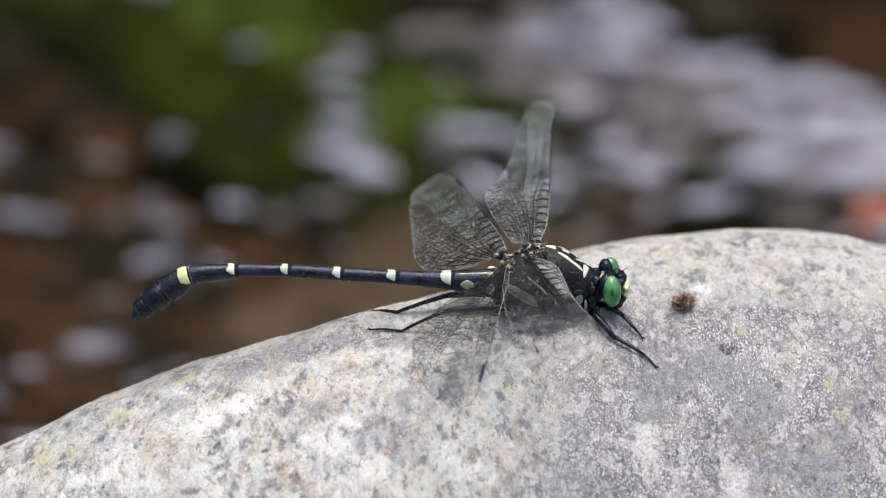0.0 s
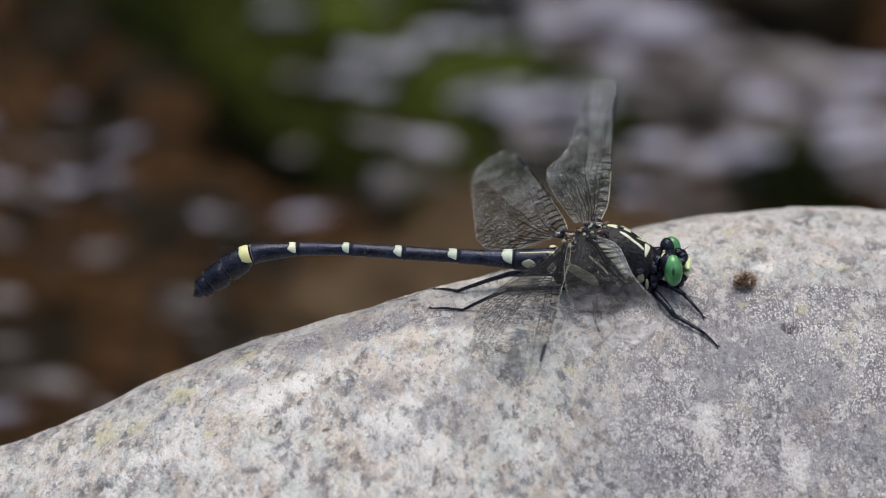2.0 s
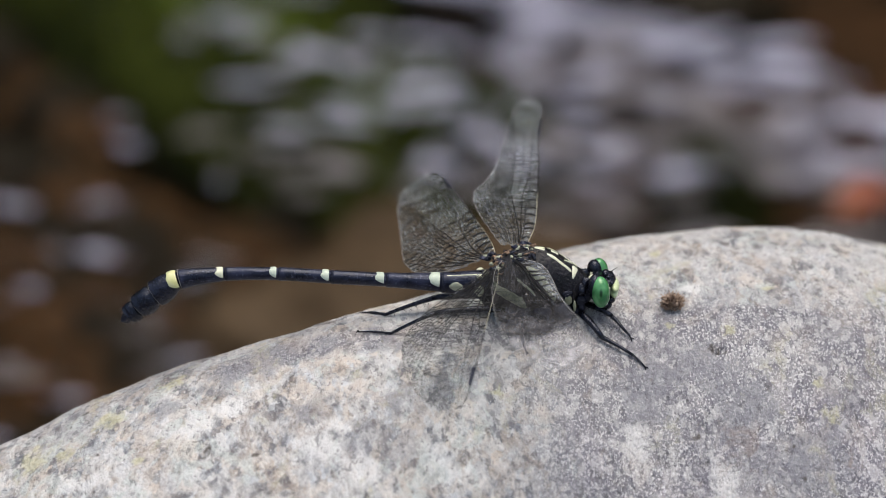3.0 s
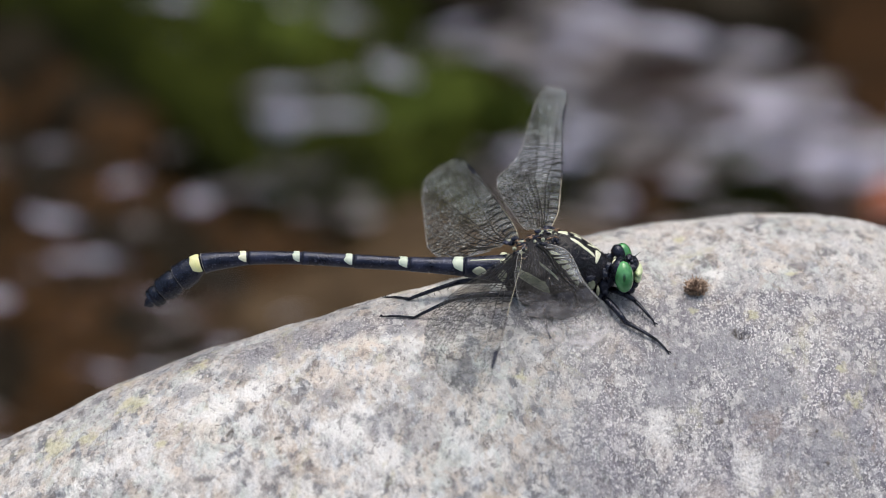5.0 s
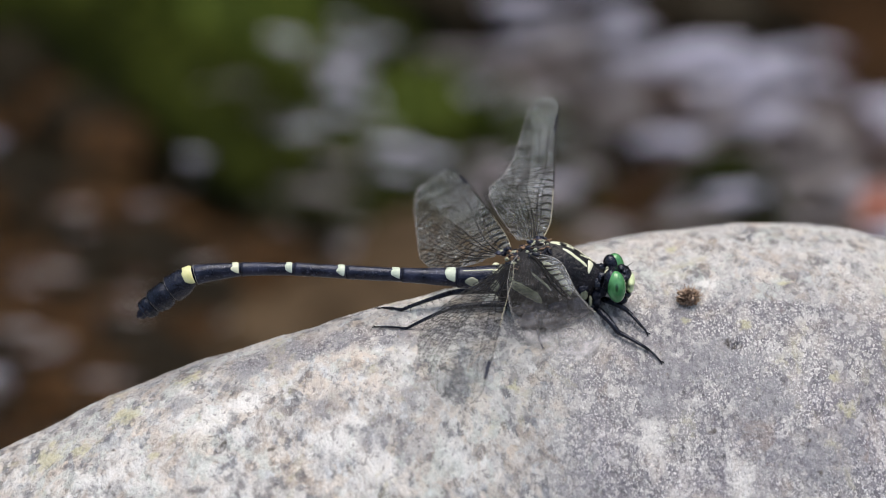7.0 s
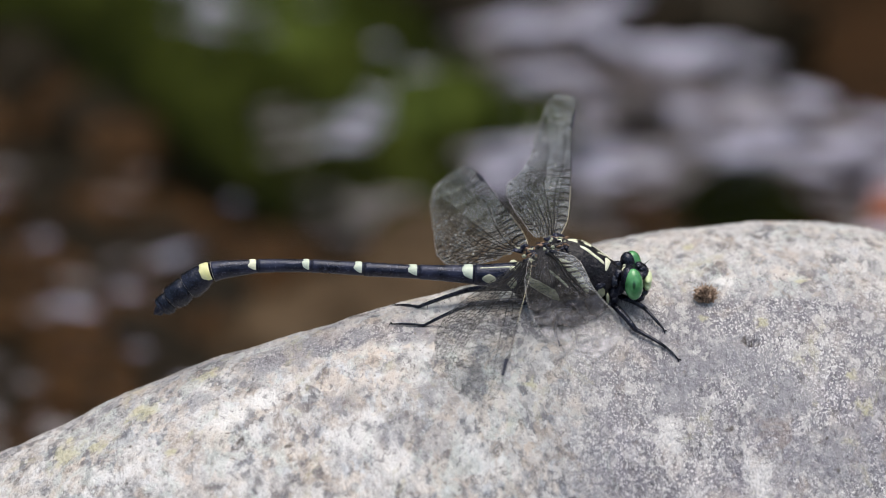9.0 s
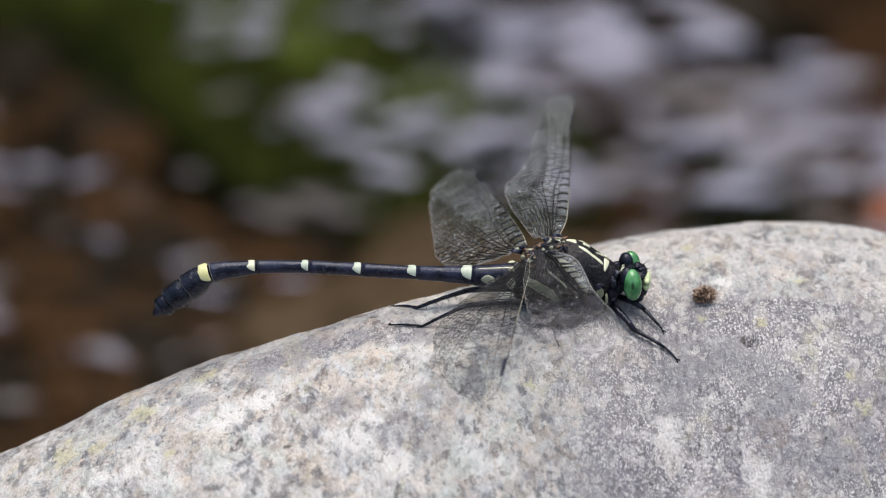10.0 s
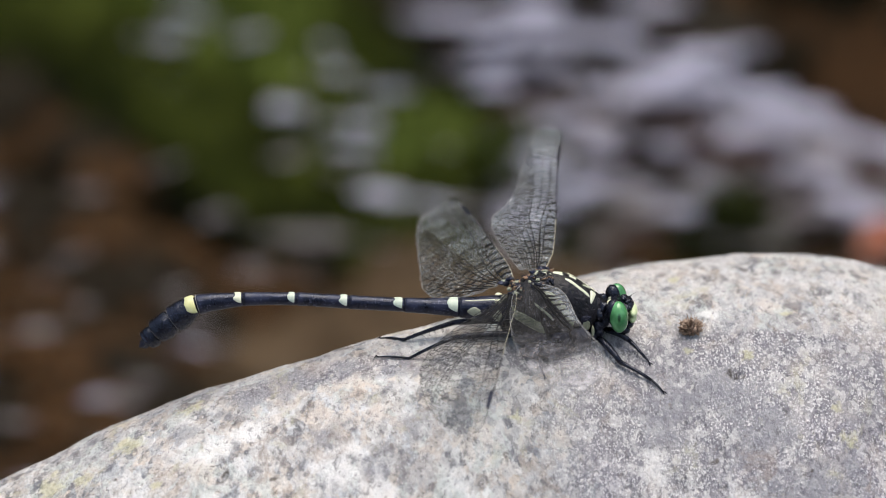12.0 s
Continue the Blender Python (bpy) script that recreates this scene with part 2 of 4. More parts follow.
def make_membrane(name, haze, tint, rough, sheen, tip=0.0, flecks=0.0, clarity=(0.91, 0.92, 0.91)):
    """Wing film: mostly see-through, with a smoky haze, painted glints and a soft sheen."""
    m = bpy.data.materials.new(name)
    m.use_nodes = True
    t = m.node_tree
    t.nodes.clear()
    out = t.nodes.new("ShaderNodeOutputMaterial")
    clear = t.nodes.new("ShaderNodeBsdfTransparent")
    clear.inputs[0].default_value = (*clarity, 1)
    dull = t.nodes.new("ShaderNodeBsdfDiffuse")
    dull.inputs[0].default_value = (*tint, 1)
    gloss = t.nodes.new("ShaderNodeBsdfGlossy")
    gloss.inputs["Roughness"].default_value = rough
    v = coords(t)
    cells = voronoi_node(t, 850, "Distance", v)
    cloud = noise_node(t, 300, 4, 0.65, v)
    b = t.nodes.new("ShaderNodeBump")
    b.inputs["Strength"].default_value = 0.4
    b.inputs["Distance"].default_value = 0.0008
    link(t, mix(t, 0.5, cells, cloud), b.inputs["Height"])
    link(t, b.outputs[0], gloss.inputs["Normal"])
    hazy = t.nodes.new("ShaderNodeMixShader")
    film_haze = ramp(t, cloud, (0.40, haze * 0.25), (0.60, haze * 2.0))
    # pale grains and single flecks: the film's sparkle painted in as haze
    pick = t.nodes.new("ShaderNodeSeparateColor")
    link(t, voronoi_node(t, 1500, "Color", v), pick.inputs[0])
    glint_fleck = mix(t, 1.0, ramp(t, voronoi_node(t, 1500, "Distance", v), (0.16, 1.0), (0.36, 0.0)), ramp(t, pick.outputs[0], (0.84, 0.0), (0.94, flecks)), "MULTIPLY")
    sparkle = noise_node(t, 1100, 4, 0.65, v)
    film_haze = mix(t, ramp(t, sparkle, (0.56, 0.0), (0.66, haze * 2.4)), film_haze, (1, 1, 1))
    film_haze = mix(t, glint_fleck, film_haze, (1, 1, 1))
    if tip:
        # whiter towards the tip: sky reflection on the bent wing, painted as haze
        sep = t.nodes.new("ShaderNodeSeparateXYZ")
        link(t, v, sep.inputs[0])
        out_way = t.nodes.new("ShaderNodeMapRange")
        link(t, sep.outputs[1], out_way.inputs[0])
        out_way.inputs[1].default_value, out_way.inputs[2].default_value = -0.021, -0.036
        film_haze = mix(t, out_way.outputs[0], film_haze, ramp(t, noise_node(t, 330, 6, 0.66, v, 1.2), (0.40, tip * 0.15), (0.52, tip * 0.7), (0.64, tip * 2.2)))
    link(t, film_haze, hazy.inputs[0])
    link(t, clear.outputs[0], hazy.inputs[1])
    link(t, dull.outputs[0], hazy.inputs[2])
    skin = t.nodes.new("ShaderNodeMixShader")
    shine = ramp(t, noise_node(t, 420, 6, 0.68, v, 0.9), (0.38, sheen * 0.25), (0.52, sheen), (0.66, sheen * 2.6))
    link(t, shine, skin.inputs[0])
    link(t, hazy.outputs[0], skin.inputs[1])
    link(t, gloss.outputs[0], skin.inputs[2])
    link(t, skin.outputs[0], out.inputs[0])
    return m


def make_eye():
    m, t, p = material("green compound eye")
    v = coords(t)
    facets = voronoi_node(t, 5200, "Distance", v)
    cloud = noise_node(t, 500, 3, 0.5, v)
    col = mix(t, ramp(t, cloud, (0.35, 0.0), (0.65, 1.0)), (0.030, 0.155, 0.050), (0.10, 0.33, 0.12))
    col = mix(t, ramp(t, voronoi_node(t, 700, "Distance", v), (0.05, 0.2), (0.16, 0.0)), col, (0.006, 0.03, 0.012))
    # dark upright false pupil and streaks
    gap = t.nodes.new("ShaderNodeVectorMath")
    gap.operation = "MULTIPLY_ADD"
    link(t, v, gap.inputs[0])
    gap.inputs[1].default_value = (780, 120, 300)
    gap.inputs[2].default_value = (-780 * 0.02535, 120 * 0.0050, 300 * 0.0049)
    size = t.nodes.new("ShaderNodeVectorMath")
    size.operation = "LENGTH"
    link(t, gap.outputs[0], size.inputs[0])
    col = mix(t, ramp(t, size.outputs["Value"], (0.10, 0.85), (0.26, 0.0)), col, (0.004, 0.02, 0.009))
    link(t, col, p.inputs["Base Color"])
    p.inputs["Roughness"].default_value = 0.22
    p.inputs["Coat Weight"].default_value = 0.4
    bump(t, facets, 0.15, 0.00005, p)
    return m


def make_chitin():
    """Glossy black shell with a violet bloom, dusty specks and fine scratches along the body."""
    m, t, p = material("black chitin")
    v = coords(t)
    bloom, pores = noise_node(t, 330, 5, 0.65, v), noise_node(t, 2600, 3, 0.6, v)
    col = mix(t, ramp(t, bloom, (0.42, 0.0), (0.64, 1.0)), (0.003, 0.0034, 0.008), (0.017, 0.020, 0.042))
    col = mix(t, ramp(t, noise_node(t, 2700, 3, 0.6, v), (0.58, 0.0), (0.66, 0.5)), col, (0.12, 0.125, 0.17))
    stretch = t.nodes.new("ShaderNodeVectorMath")
    stretch.operation = "MULTIPLY"
    link(t, v, stretch.inputs[0])
    stretch.inputs[1].default_value = (350, 2600, 2600)
    scratch = noise_node(t, 1.0, 3, 0.6, stretch.outputs[0])
    col = mix(t, ramp(t, scratch, (0.60, 0.0), (0.70, 0.35)), col, (0.08, 0.085, 0.13))
    link(t, col, p.inputs["Base Color"])
    link(t, ramp(t, bloom, (0.35, 0.24), (0.65, 0.50)), p.inputs["Roughness"])
    p.inputs["Specular IOR Level"].default_value = 0.45
    p.inputs["Specular Tint"].default_value = (0.74, 0.80, 1.0, 1)
    bump(t, mix(t, 0.5, pores, scratch), 0.7, 0.00012, p)
    return m


GRANITE = make_granite()
WATER = make_water()
CHITIN = make_chitin()
CHITIN_DULL = mottled("dull black chitin", (0.004, 0.005, 0.010), (0.018, 0.020, 0.036), 600, 0.34, 0.00025, 1.0, shine=0.40)
CLUB = mottled("rough black abdomen tip", (0.0025, 0.003, 0.006), (0.010, 0.011, 0.020), 500, 0.24, 0.00014, 0.8, shine=0.5)
for skin in (CHITIN_DULL, CLUB):
    skin.node_tree.nodes["Principled BSDF"].inputs["Specular Tint"].default_value = (0.80, 0.85, 1.0, 1)
RIM = mottled("dusty joint rim", (0.07, 0.07, 0.072), (0.30, 0.29, 0.27), 1500, 0.6, 0.00005, 0.5)
PALE = mottled("pale yellow marking", (0.66, 0.68, 0.46), (0.76, 0.77, 0.60), 600, 0.45, 0.00004, 0.3)
PALE_GREEN = mottled("pale green marking", (0.48, 0.56, 0.44), (0.62, 0.68, 0.57), 600, 0.45, 0.00004, 0.3)
YELLOW = mottled("yellow marking", (0.66, 0.65, 0.28), (0.74, 0.73, 0.42), 600, 0.45, 0.00004, 0.3)
FACE = mottled("yellow green face", (0.50, 0.60, 0.32), (0.64, 0.71, 0.46), 700, 0.4, 0.00004, 0.3)
GREY_MARK = mottled("dusty grey marking", (0.27, 0.29, 0.21), (0.38, 0.40, 0.30), 600, 0.5, 0.00005, 0.3)
SIDE_MARK = mottled("dusty olive side marking", (0.14, 0.155, 0.10), (0.42, 0.44, 0.30), 420, 0.5, 0.00005, 0.3)
RUST = mottled("rusty brown wing hinge", (0.10, 0.055, 0.034), (0.42, 0.27, 0.17), 1600, 0.5, 0.0001, 0.6)
EYE = make_eye()
FILM = make_membrane("clear wing film", 0.095, (0.50, 0.55, 0.56), 0.22, 0.085, flecks=0.9, clarity=(0.87, 0.89, 0.88))
FILM_NEAR = make_membrane("clearer wing film", 0.018, (0.20, 0.19, 0.18), 0.30, 0.02)
# near forewing: the sky's reflection at its tip is painted into the haze
FILM_SKY_TIP = make_membrane("wing film with painted sky sheen", 0.026, (0.58, 0.56, 0.58), 0.30, 0.045, 0.30, 0.4)
FILM_PANEL = make_membrane("milky wing film", 0.10, (0.62, 0.66, 0.70), 0.30, 0.07)
THORAX_SKIN = mottled("rough black thorax", (0.003, 0.003, 0.004), (0.014, 0.012, 0.016), 700, 0.30, 0.00030, 0.9, fine=3.0, shine=0.34)
VEIN = mottled("black wing vein", (0.006, 0.006, 0.007), (0.016, 0.015, 0.015), 500, 0.4, 0.00003, 0.3, shine=0.3)
# light caught by the thin wing edges, painted as a pale grey
EDGE_LIGHT = mottled("wing edge with painted light", (0.20, 0.20, 0.20), (0.32, 0.32, 0.31), 500, 0.3, 0.00003, 0.3)
COSTA_PALE = mottled("pale edge vein", (0.38, 0.35, 0.24), (0.50, 0.47, 0.36), 500, 0.4, 0.00003, 0.3)
DEBRIS = mottled("dry brown plant debris", (0.15, 0.09, 0.06), (0.62, 0.47, 0.36), 1400, 0.85, 0.0003, 0.8, shine=0.15)
BROWN_STONE = mottled("wet brown stone", (0.010, 0.005, 0.003), (0.155, 0.078, 0.034), 2.6, 0.35, 0.002, 0.6, shine=0.2)
SILT_STONE = mottled("silty brown stone", (0.072, 0.050, 0.035), (0.18, 0.128, 0.088), 2.2, 0.6, 0.002, 0.6, shine=0.2)
DARK_STONE = mottled("wet dark stone", (0.010, 0.008, 0.007), (0.030, 0.020, 0.014), 2.2, 0.35, 0.002, 0.6, shine=0.2)
BED = mottled("brown stream bed", (0.008, 0.0045, 0.003), (0.075, 0.036, 0.017), 30, 0.7, 0.004, 0.7, shine=0.1)
MOSS = mottled("wet green moss", (0.030, 0.044, 0.007), (0.076, 0.102, 0.018), 40, 0.8, 0.002, 0.8, shine=0.06)
# lavender white of foam, with the sky's glint on the water painted in
FOAM_GLINT = mottled("white foam with painted sky glint", (0.46, 0.45, 0.57), (0.68, 0.67, 0.79), 80, 0.35, 0.001, 0.5)
MIDGE = mottled("pale tan midge", (0.34, 0.27, 0.17), (0.50, 0.42, 0.28), 3000, 0.5, 0.00002, 0.3)
LEAF = mottled("orange fallen leaf", (0.17, 0.036, 0.012), (0.24, 0.062, 0.02), 60, 0.6, 0.0005, 0.4)
# for the added, unseen slope that keeps low sky out of the water's mirror
SKY_SCREEN = mottled("dark sky-blocking slope", (0.02, 0.028, 0.012), (0.05, 0.06, 0.028), 2, 0.95, 0.05, 0.7, shine=0.05)


# ---- mesh helpers ----
def as_mesh(name, bm, mat, smooth=True, closed=True):
    me = bpy.data.meshes.new(name)
    if closed:
        bmesh.ops.recalc_face_normals(bm, faces=bm.faces)
    bm.to_mesh(me)
    bm.free()
    me.materials.append(mat)
    if smooth:
        me.polygons.foreach_set("use_smooth", [True] * len(me.polygons))
    return me


def part(name, bm, mat, parent, label="", smooth=True):
    ob = new(name, as_mesh(name, bm, mat, smooth))
    ob.parent = parent
    return tagged(ob, label) if label else ob


def thing(name, bm, mat, label, category, group="", kind="", smooth=True, closed=True):
    return tagged(new(name, as_mesh(name, bm, mat, smooth, closed)), label, category, group, kind)


def grid_faces(nu, nv, wrap=False):
    cols = nv if wrap else nv - 1
    return [(i * nv + j, (i + 1) * nv + j, (i + 1) * nv + (j + 1) % nv, i * nv + (j + 1) % nv)
            for i in range(nu - 1) for j in range(cols)]


def sheet(points, nu, nv):
    bm = bmesh.new()
    vs = [bm.verts.new(p) for p in points]
    for f in grid_faces(nu, nv):
        bm.faces.new([vs[i] for i in f])
    return bm


class Loft:
    """A smooth body along a line of stations (x, y, z, half width, half height) in mm, lying in the x-z plane."""

    def __init__(self, stations):
        self.st = np.array(stations, float)
        self.n = len(stations)

    def station(self, s):
        f = min(max(s, 0.0), 1.0) * (self.n - 1)
        i = min(int(f), self.n - 2)
        u = f - i
        p = self.st
        a, b, c, d = p[max(i - 1, 0)], p[i], p[i + 1], p[min(i + 2, self.n - 1)]
        m1, m2 = (c - a) / 2, (d - b) / 2
        v = (2 * u**3 - 3 * u**2 + 1) * b + (u**3 - 2 * u**2 + u) * m1 + (3 * u**2 - 2 * u**3) * c + (u**3 - u**2) * m2
        lo, hi = np.minimum(b, c), np.maximum(b, c)
        v[3:] = np.clip(v[3:], lo[3:], hi[3:])
        return v

    def point(self, s, deg, lift=0.0):
        v = self.station(s)
        e = 0.01
        d = self.station(s + e)[:3] - self.station(s - e)[:3]
        t = Vector(d).normalized()
        side = Vector((0, 1, 0))
        side = (side - t * side.dot(t)).normalized()
        top = t.cross(side)
        if top.z < 0:
            top = -top
        a = radians(deg)
        return (Vector(v[:3]) + side * math.cos(a) * (v[3] + lift) + top * math.sin(a) * (v[4] + lift)) * MM

    def tube(self, s0=0.0, s1=1.0, rings=12, around=20, swell=0.0, flare=0.0):
        bm = bmesh.new()
        rows = []
        for i in range(rings):
            u = i / (rings - 1)
            s = s0 + (s1 - s0) * u
            lift = swell * (1 - (2 * u - 1) ** 6) + flare * u**3
            rows.append([bm.verts.new(self.point(s, 360 * j / around, lift)) for j in range(around)])
        for a, b in zip(rows, rows[1:]):
            for j in range(around):
                bm.faces.new((a[j], a[(j + 1) % around], b[(j + 1) % around], b[j]))
        bm.faces.new(rows[0])
        bm.faces.new(rows[-1])
        return bm

    def patch(self, outline, lift=0.06, nu=8, nv=14):
        """A marking that lies on the skin: outline(v) gives (s from, s to) at v in 0..1, over the angles it returns third."""
        pts = []
        for i in range(nu):
            for j in range(nv):
                s0, s1, deg = outline(j / (nv - 1))
                u = i / (nu - 1)
                edge = min(u, 1 - u, j / (nv - 1), 1 - j / (nv - 1))
                pts.append(self.point(s0 + (s1 - s0) * u, deg, lift if edge > 0.01 else -0.03))
        return sheet(pts, nu, nv)


def rod(points, radii, around=8):
    """A tapered rod through points in mm."""
    bm = bmesh.new()
    pts = [Vector(p) * MM for p in points]
    rows = []
    for i, p in enumerate(pts):
        t = (pts[min(i + 1, len(pts) - 1)] - pts[max(i - 1, 0)]).normalized()
        side = t.cross(Vector((0.13, 0.31, 0.94))).normalized()
        top = side.cross(t)
        r = radii[i] * MM
        rows.append([bm.verts.new(p + side * math.cos(2 * math.pi * j / around) * r + top * math.sin(2 * math.pi * j / around) * r) for j in range(around)])
    for a, b in zip(rows, rows[1:]):
        for j in range(around):
            bm.faces.new((a[j], a[(j + 1) % around], b[(j + 1) % around], b[j]))
    bm.faces.new(rows[0])
    bm.faces.new(rows[-1])
    return bm


def blob(center, radii, sub=3, rough=0.0, seed=0.0, freq=1.0):
    """A rounded lump, in metres."""
    bm = bmesh.new()
    bmesh.ops.create_icosphere(bm, subdivisions=sub, radius=1.0)
    for v in bm.verts:
        n = v.co.copy()
        k = 1 + rough * noise.fractal(n * freq + Vector((seed, seed * 1.7, -seed)), 0.8, 2.1, 3)
        v.co = Vector((n.x * radii[0] * k, n.y * radii[1] * k, n.z * radii[2] * k)) + Vector(center)
    return bm


def join(bms):
    out = bmesh.new()
    for b in bms:
        me = bpy.data.meshes.new("tmp")
        b.to_mesh(me)
        b.free()
        out.from_mesh(me)
        bpy.data.meshes.remove(me)
    return out


# ---- the boulder ----
def knots(x, table):
    xs, ys = zip(*table)
    span = np.linspace(-6, 6, 7)
    return float(np.mean([np.interp(x + d, xs, ys) for d in span]))


SKYLINE = ((-260, -330), (-190, -175), (-130, -82), (-90, -39.5), (-76, -32.8), (-66.5, -29.8), (-58, -25.4), (-49.5, -21.3), (-39.3, -17.7), (-30, -14.8), (-19, -11.1),
           (-10.5, -9.1), (-3.7, -7.4), (21.7, 0.2), (29.3, 1.2), (35.3, 2.3), (48, 3.4), (59, 2.8), (66.5, 1.4), (85, -4), (120, -24), (170, -85), (240, -260))
# where the crest lies, and how flat it is behind
CREST_Y = ((-260, -10), (-66, -10), (-40, -8), (-10, -2), (14, 8), (31, 14), (67, 16), (240, 10))
BACK = ((-260, 60), (-40, 40), (-10, 40), (14, 60), (31, 95), (67, 100), (240, 80))


def crest(x):
    back, y = knots(x, BACK), knots(x, CREST_Y)
    return (knots(x, SKYLINE) - 0.4226 * y - 0.0493 * back) / 0.9063, y, back


def rock_height(x, y, profile=None):
    """Height of the boulder's skin in mm, over a place in mm."""
    top, mid, back = profile or crest(x)
    d = y - mid
    z = top - d * d / (back if d > 0 else 117)
    if d < -75:
        z -= (-75 - d) ** 2 / 60
    w = 1.0 / (1.0 + abs(d) / 200)
    z += 0.9 * w * noise.noise((x / 22, y / 22, 1.3)) + 0.35 * noise.noise((x / 7, y / 7, 4.1))
    z += 0.20 * noise.noise((x / 2.3, y / 2.3, 9.7)) + 0.15 * noise.noise((x / 0.9, y / 0.9, 2.2))
    # small solution pits
    for px, py, r, depth in PITS:
        q = ((x - px) ** 2 + (1.6 * (y - py)) ** 2) / (r * r)
        if q < 6:
            z -= depth * math.exp(-q * 1.5)
    return max(z, -262.0)


PITS = ((15, -3.5, 8.0, 1.3), (42.7, -7.0, 1.2, 2.2), (-33.7, -26.9, 1.9, 0.9), (-49.4, -21.2, 0.8, 0.6), (4, -30, 2.0, 0.5), (55, 24, 1.4, 0.5), (-22, -16, 1.5, 0.4), (40, -26, 1.2, 0.4), (-10, -24, 1.2, 0.5), (18, -22, 1.0, 0.4))


def spaced(lo, hi, fine_lo, fine_hi, fine, coarse):
    a = np.arange(lo, fine_lo, coarse)
    b = np.arange(fine_lo, fine_hi, fine)
    c = np.arange(fine_hi, hi + coarse, coarse)
    return [float(v) for v in (*a, *b, *c)]


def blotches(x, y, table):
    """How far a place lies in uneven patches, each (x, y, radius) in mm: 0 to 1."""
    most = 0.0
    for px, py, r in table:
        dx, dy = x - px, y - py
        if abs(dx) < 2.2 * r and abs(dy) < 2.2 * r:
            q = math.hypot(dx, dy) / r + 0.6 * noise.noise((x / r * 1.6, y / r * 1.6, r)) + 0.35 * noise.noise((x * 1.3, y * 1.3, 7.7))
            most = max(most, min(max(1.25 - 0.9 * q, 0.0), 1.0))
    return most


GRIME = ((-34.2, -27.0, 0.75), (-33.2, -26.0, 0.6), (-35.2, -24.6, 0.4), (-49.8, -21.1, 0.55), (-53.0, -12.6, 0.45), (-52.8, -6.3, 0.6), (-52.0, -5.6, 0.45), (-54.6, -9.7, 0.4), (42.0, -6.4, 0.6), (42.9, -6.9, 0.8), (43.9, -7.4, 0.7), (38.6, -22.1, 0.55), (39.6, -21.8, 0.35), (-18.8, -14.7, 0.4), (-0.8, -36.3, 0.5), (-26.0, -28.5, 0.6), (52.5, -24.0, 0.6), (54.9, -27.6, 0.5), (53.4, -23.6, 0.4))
LICHEN = ((-48.4, -12.4, 3.1), (-38.6, -7.1, 2.1), (-60.0, -15.0, 3.5), (57.4, -12.8, 1.2), (59.5, -18.0, 1.8), (35.9, -1.7, 0.9), (44.6, -3.5, 1.2), (51.1, 6.9, 1.2), (-55.1, -17.3, 2.0), (9.8, -18.0, 1.6), (-43.7, -25.6, 1.0), (34.3, 19.7, 1.2))
CREAM = ((-26.3, -16.3, 1.6), (-20.4, -16.7, 2.3), (-15.3, -18.6, 2.0), (-37.4, -25.3, 3.3), (48.2, 8.8, 2.5), (4.8, -21.3, 3.3), (9.8, -32.3, 4.3), (-13.8, -9.9, 2.5), (-10.3, -18.5, 1.8), (16.5, -21.7, 2.3), (-6.7, -35.8, 2.9))
CHALK = ((39.7, 7.0, 1.6), (-16.8, -27.5, 4.9), (-34.6, -20.8, 3.5), (54.6, -1.9, 2.5), (-10.5, -33.6, 5.1), (-52.8, -27.9, 5.0), (30.7, -24.6, 3.9), (1.5, -29.7, 3.9), (42.4, -28.1, 3.5), (-30.5, -18.6, 2.9))
SLATE = ((-24.0, -8.1, 4.5), (-15.6, -6.7, 3.5), (-7.1, -7.8, 3.9), (-29.8, -9.2, 3.5), (-40.0, -14.2, 2.5), (39.5, -10.9, 6.8), (30.9, -15.2, 5.9), (46.8, -18.6, 7.8), (55.9, -24.4, 7.8), (-5.2, -20.8, 3.5), (-18.6, -22.0, 2.9), (-11.0, -29.8, 2.5))


def build_boulder():
    xs = spaced(-290, 270, -80, 82, 0.5, 6)
    ys = spaced(-230, 260, -58, 48, 0.5, 4)
    profs = [crest(x) for x in xs]
    verts = [(x * MM, y * MM, rock_height(x, y, p) * MM) for x, p in zip(xs, profs) for y in ys]
    me = bpy.data.meshes.new("boulder")
    me.from_pydata(verts, [], grid_faces(len(xs), len(ys)))
    me.polygons.foreach_set("use_smooth", [True] * len(me.polygons))
    me.materials.append(GRANITE)
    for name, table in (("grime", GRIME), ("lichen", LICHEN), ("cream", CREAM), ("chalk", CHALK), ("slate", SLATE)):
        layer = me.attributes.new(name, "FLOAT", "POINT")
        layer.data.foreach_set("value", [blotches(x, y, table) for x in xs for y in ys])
    # the slaty skin covers the shoulder in front of the head and a strip below the crest
    step = lambda u: min(max(u, 0.0), 1.0) ** 2 * (3 - 2 * min(max(u, 0.0), 1.0))
    layer = me.attributes.new("slaty", "FLOAT", "POINT")
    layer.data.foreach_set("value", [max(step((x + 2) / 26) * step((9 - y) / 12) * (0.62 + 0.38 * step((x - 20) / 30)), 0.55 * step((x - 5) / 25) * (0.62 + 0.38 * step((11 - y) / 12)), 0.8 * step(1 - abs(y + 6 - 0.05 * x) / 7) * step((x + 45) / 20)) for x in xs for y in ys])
    return tagged(new("boulder", me), "pale grey weathered granite boulder speckled with lichen in the stream", "rock")


boulder = build_boulder()


def on_rock(x, y, lift=0.0):
    return (x, y, rock_height(x, y) + lift)


# ---- the dragonfly ----
fly = tagged(new("dragonfly"), "black dragonfly with pale yellow bands, green eyes and clear wings", "dragonfly")


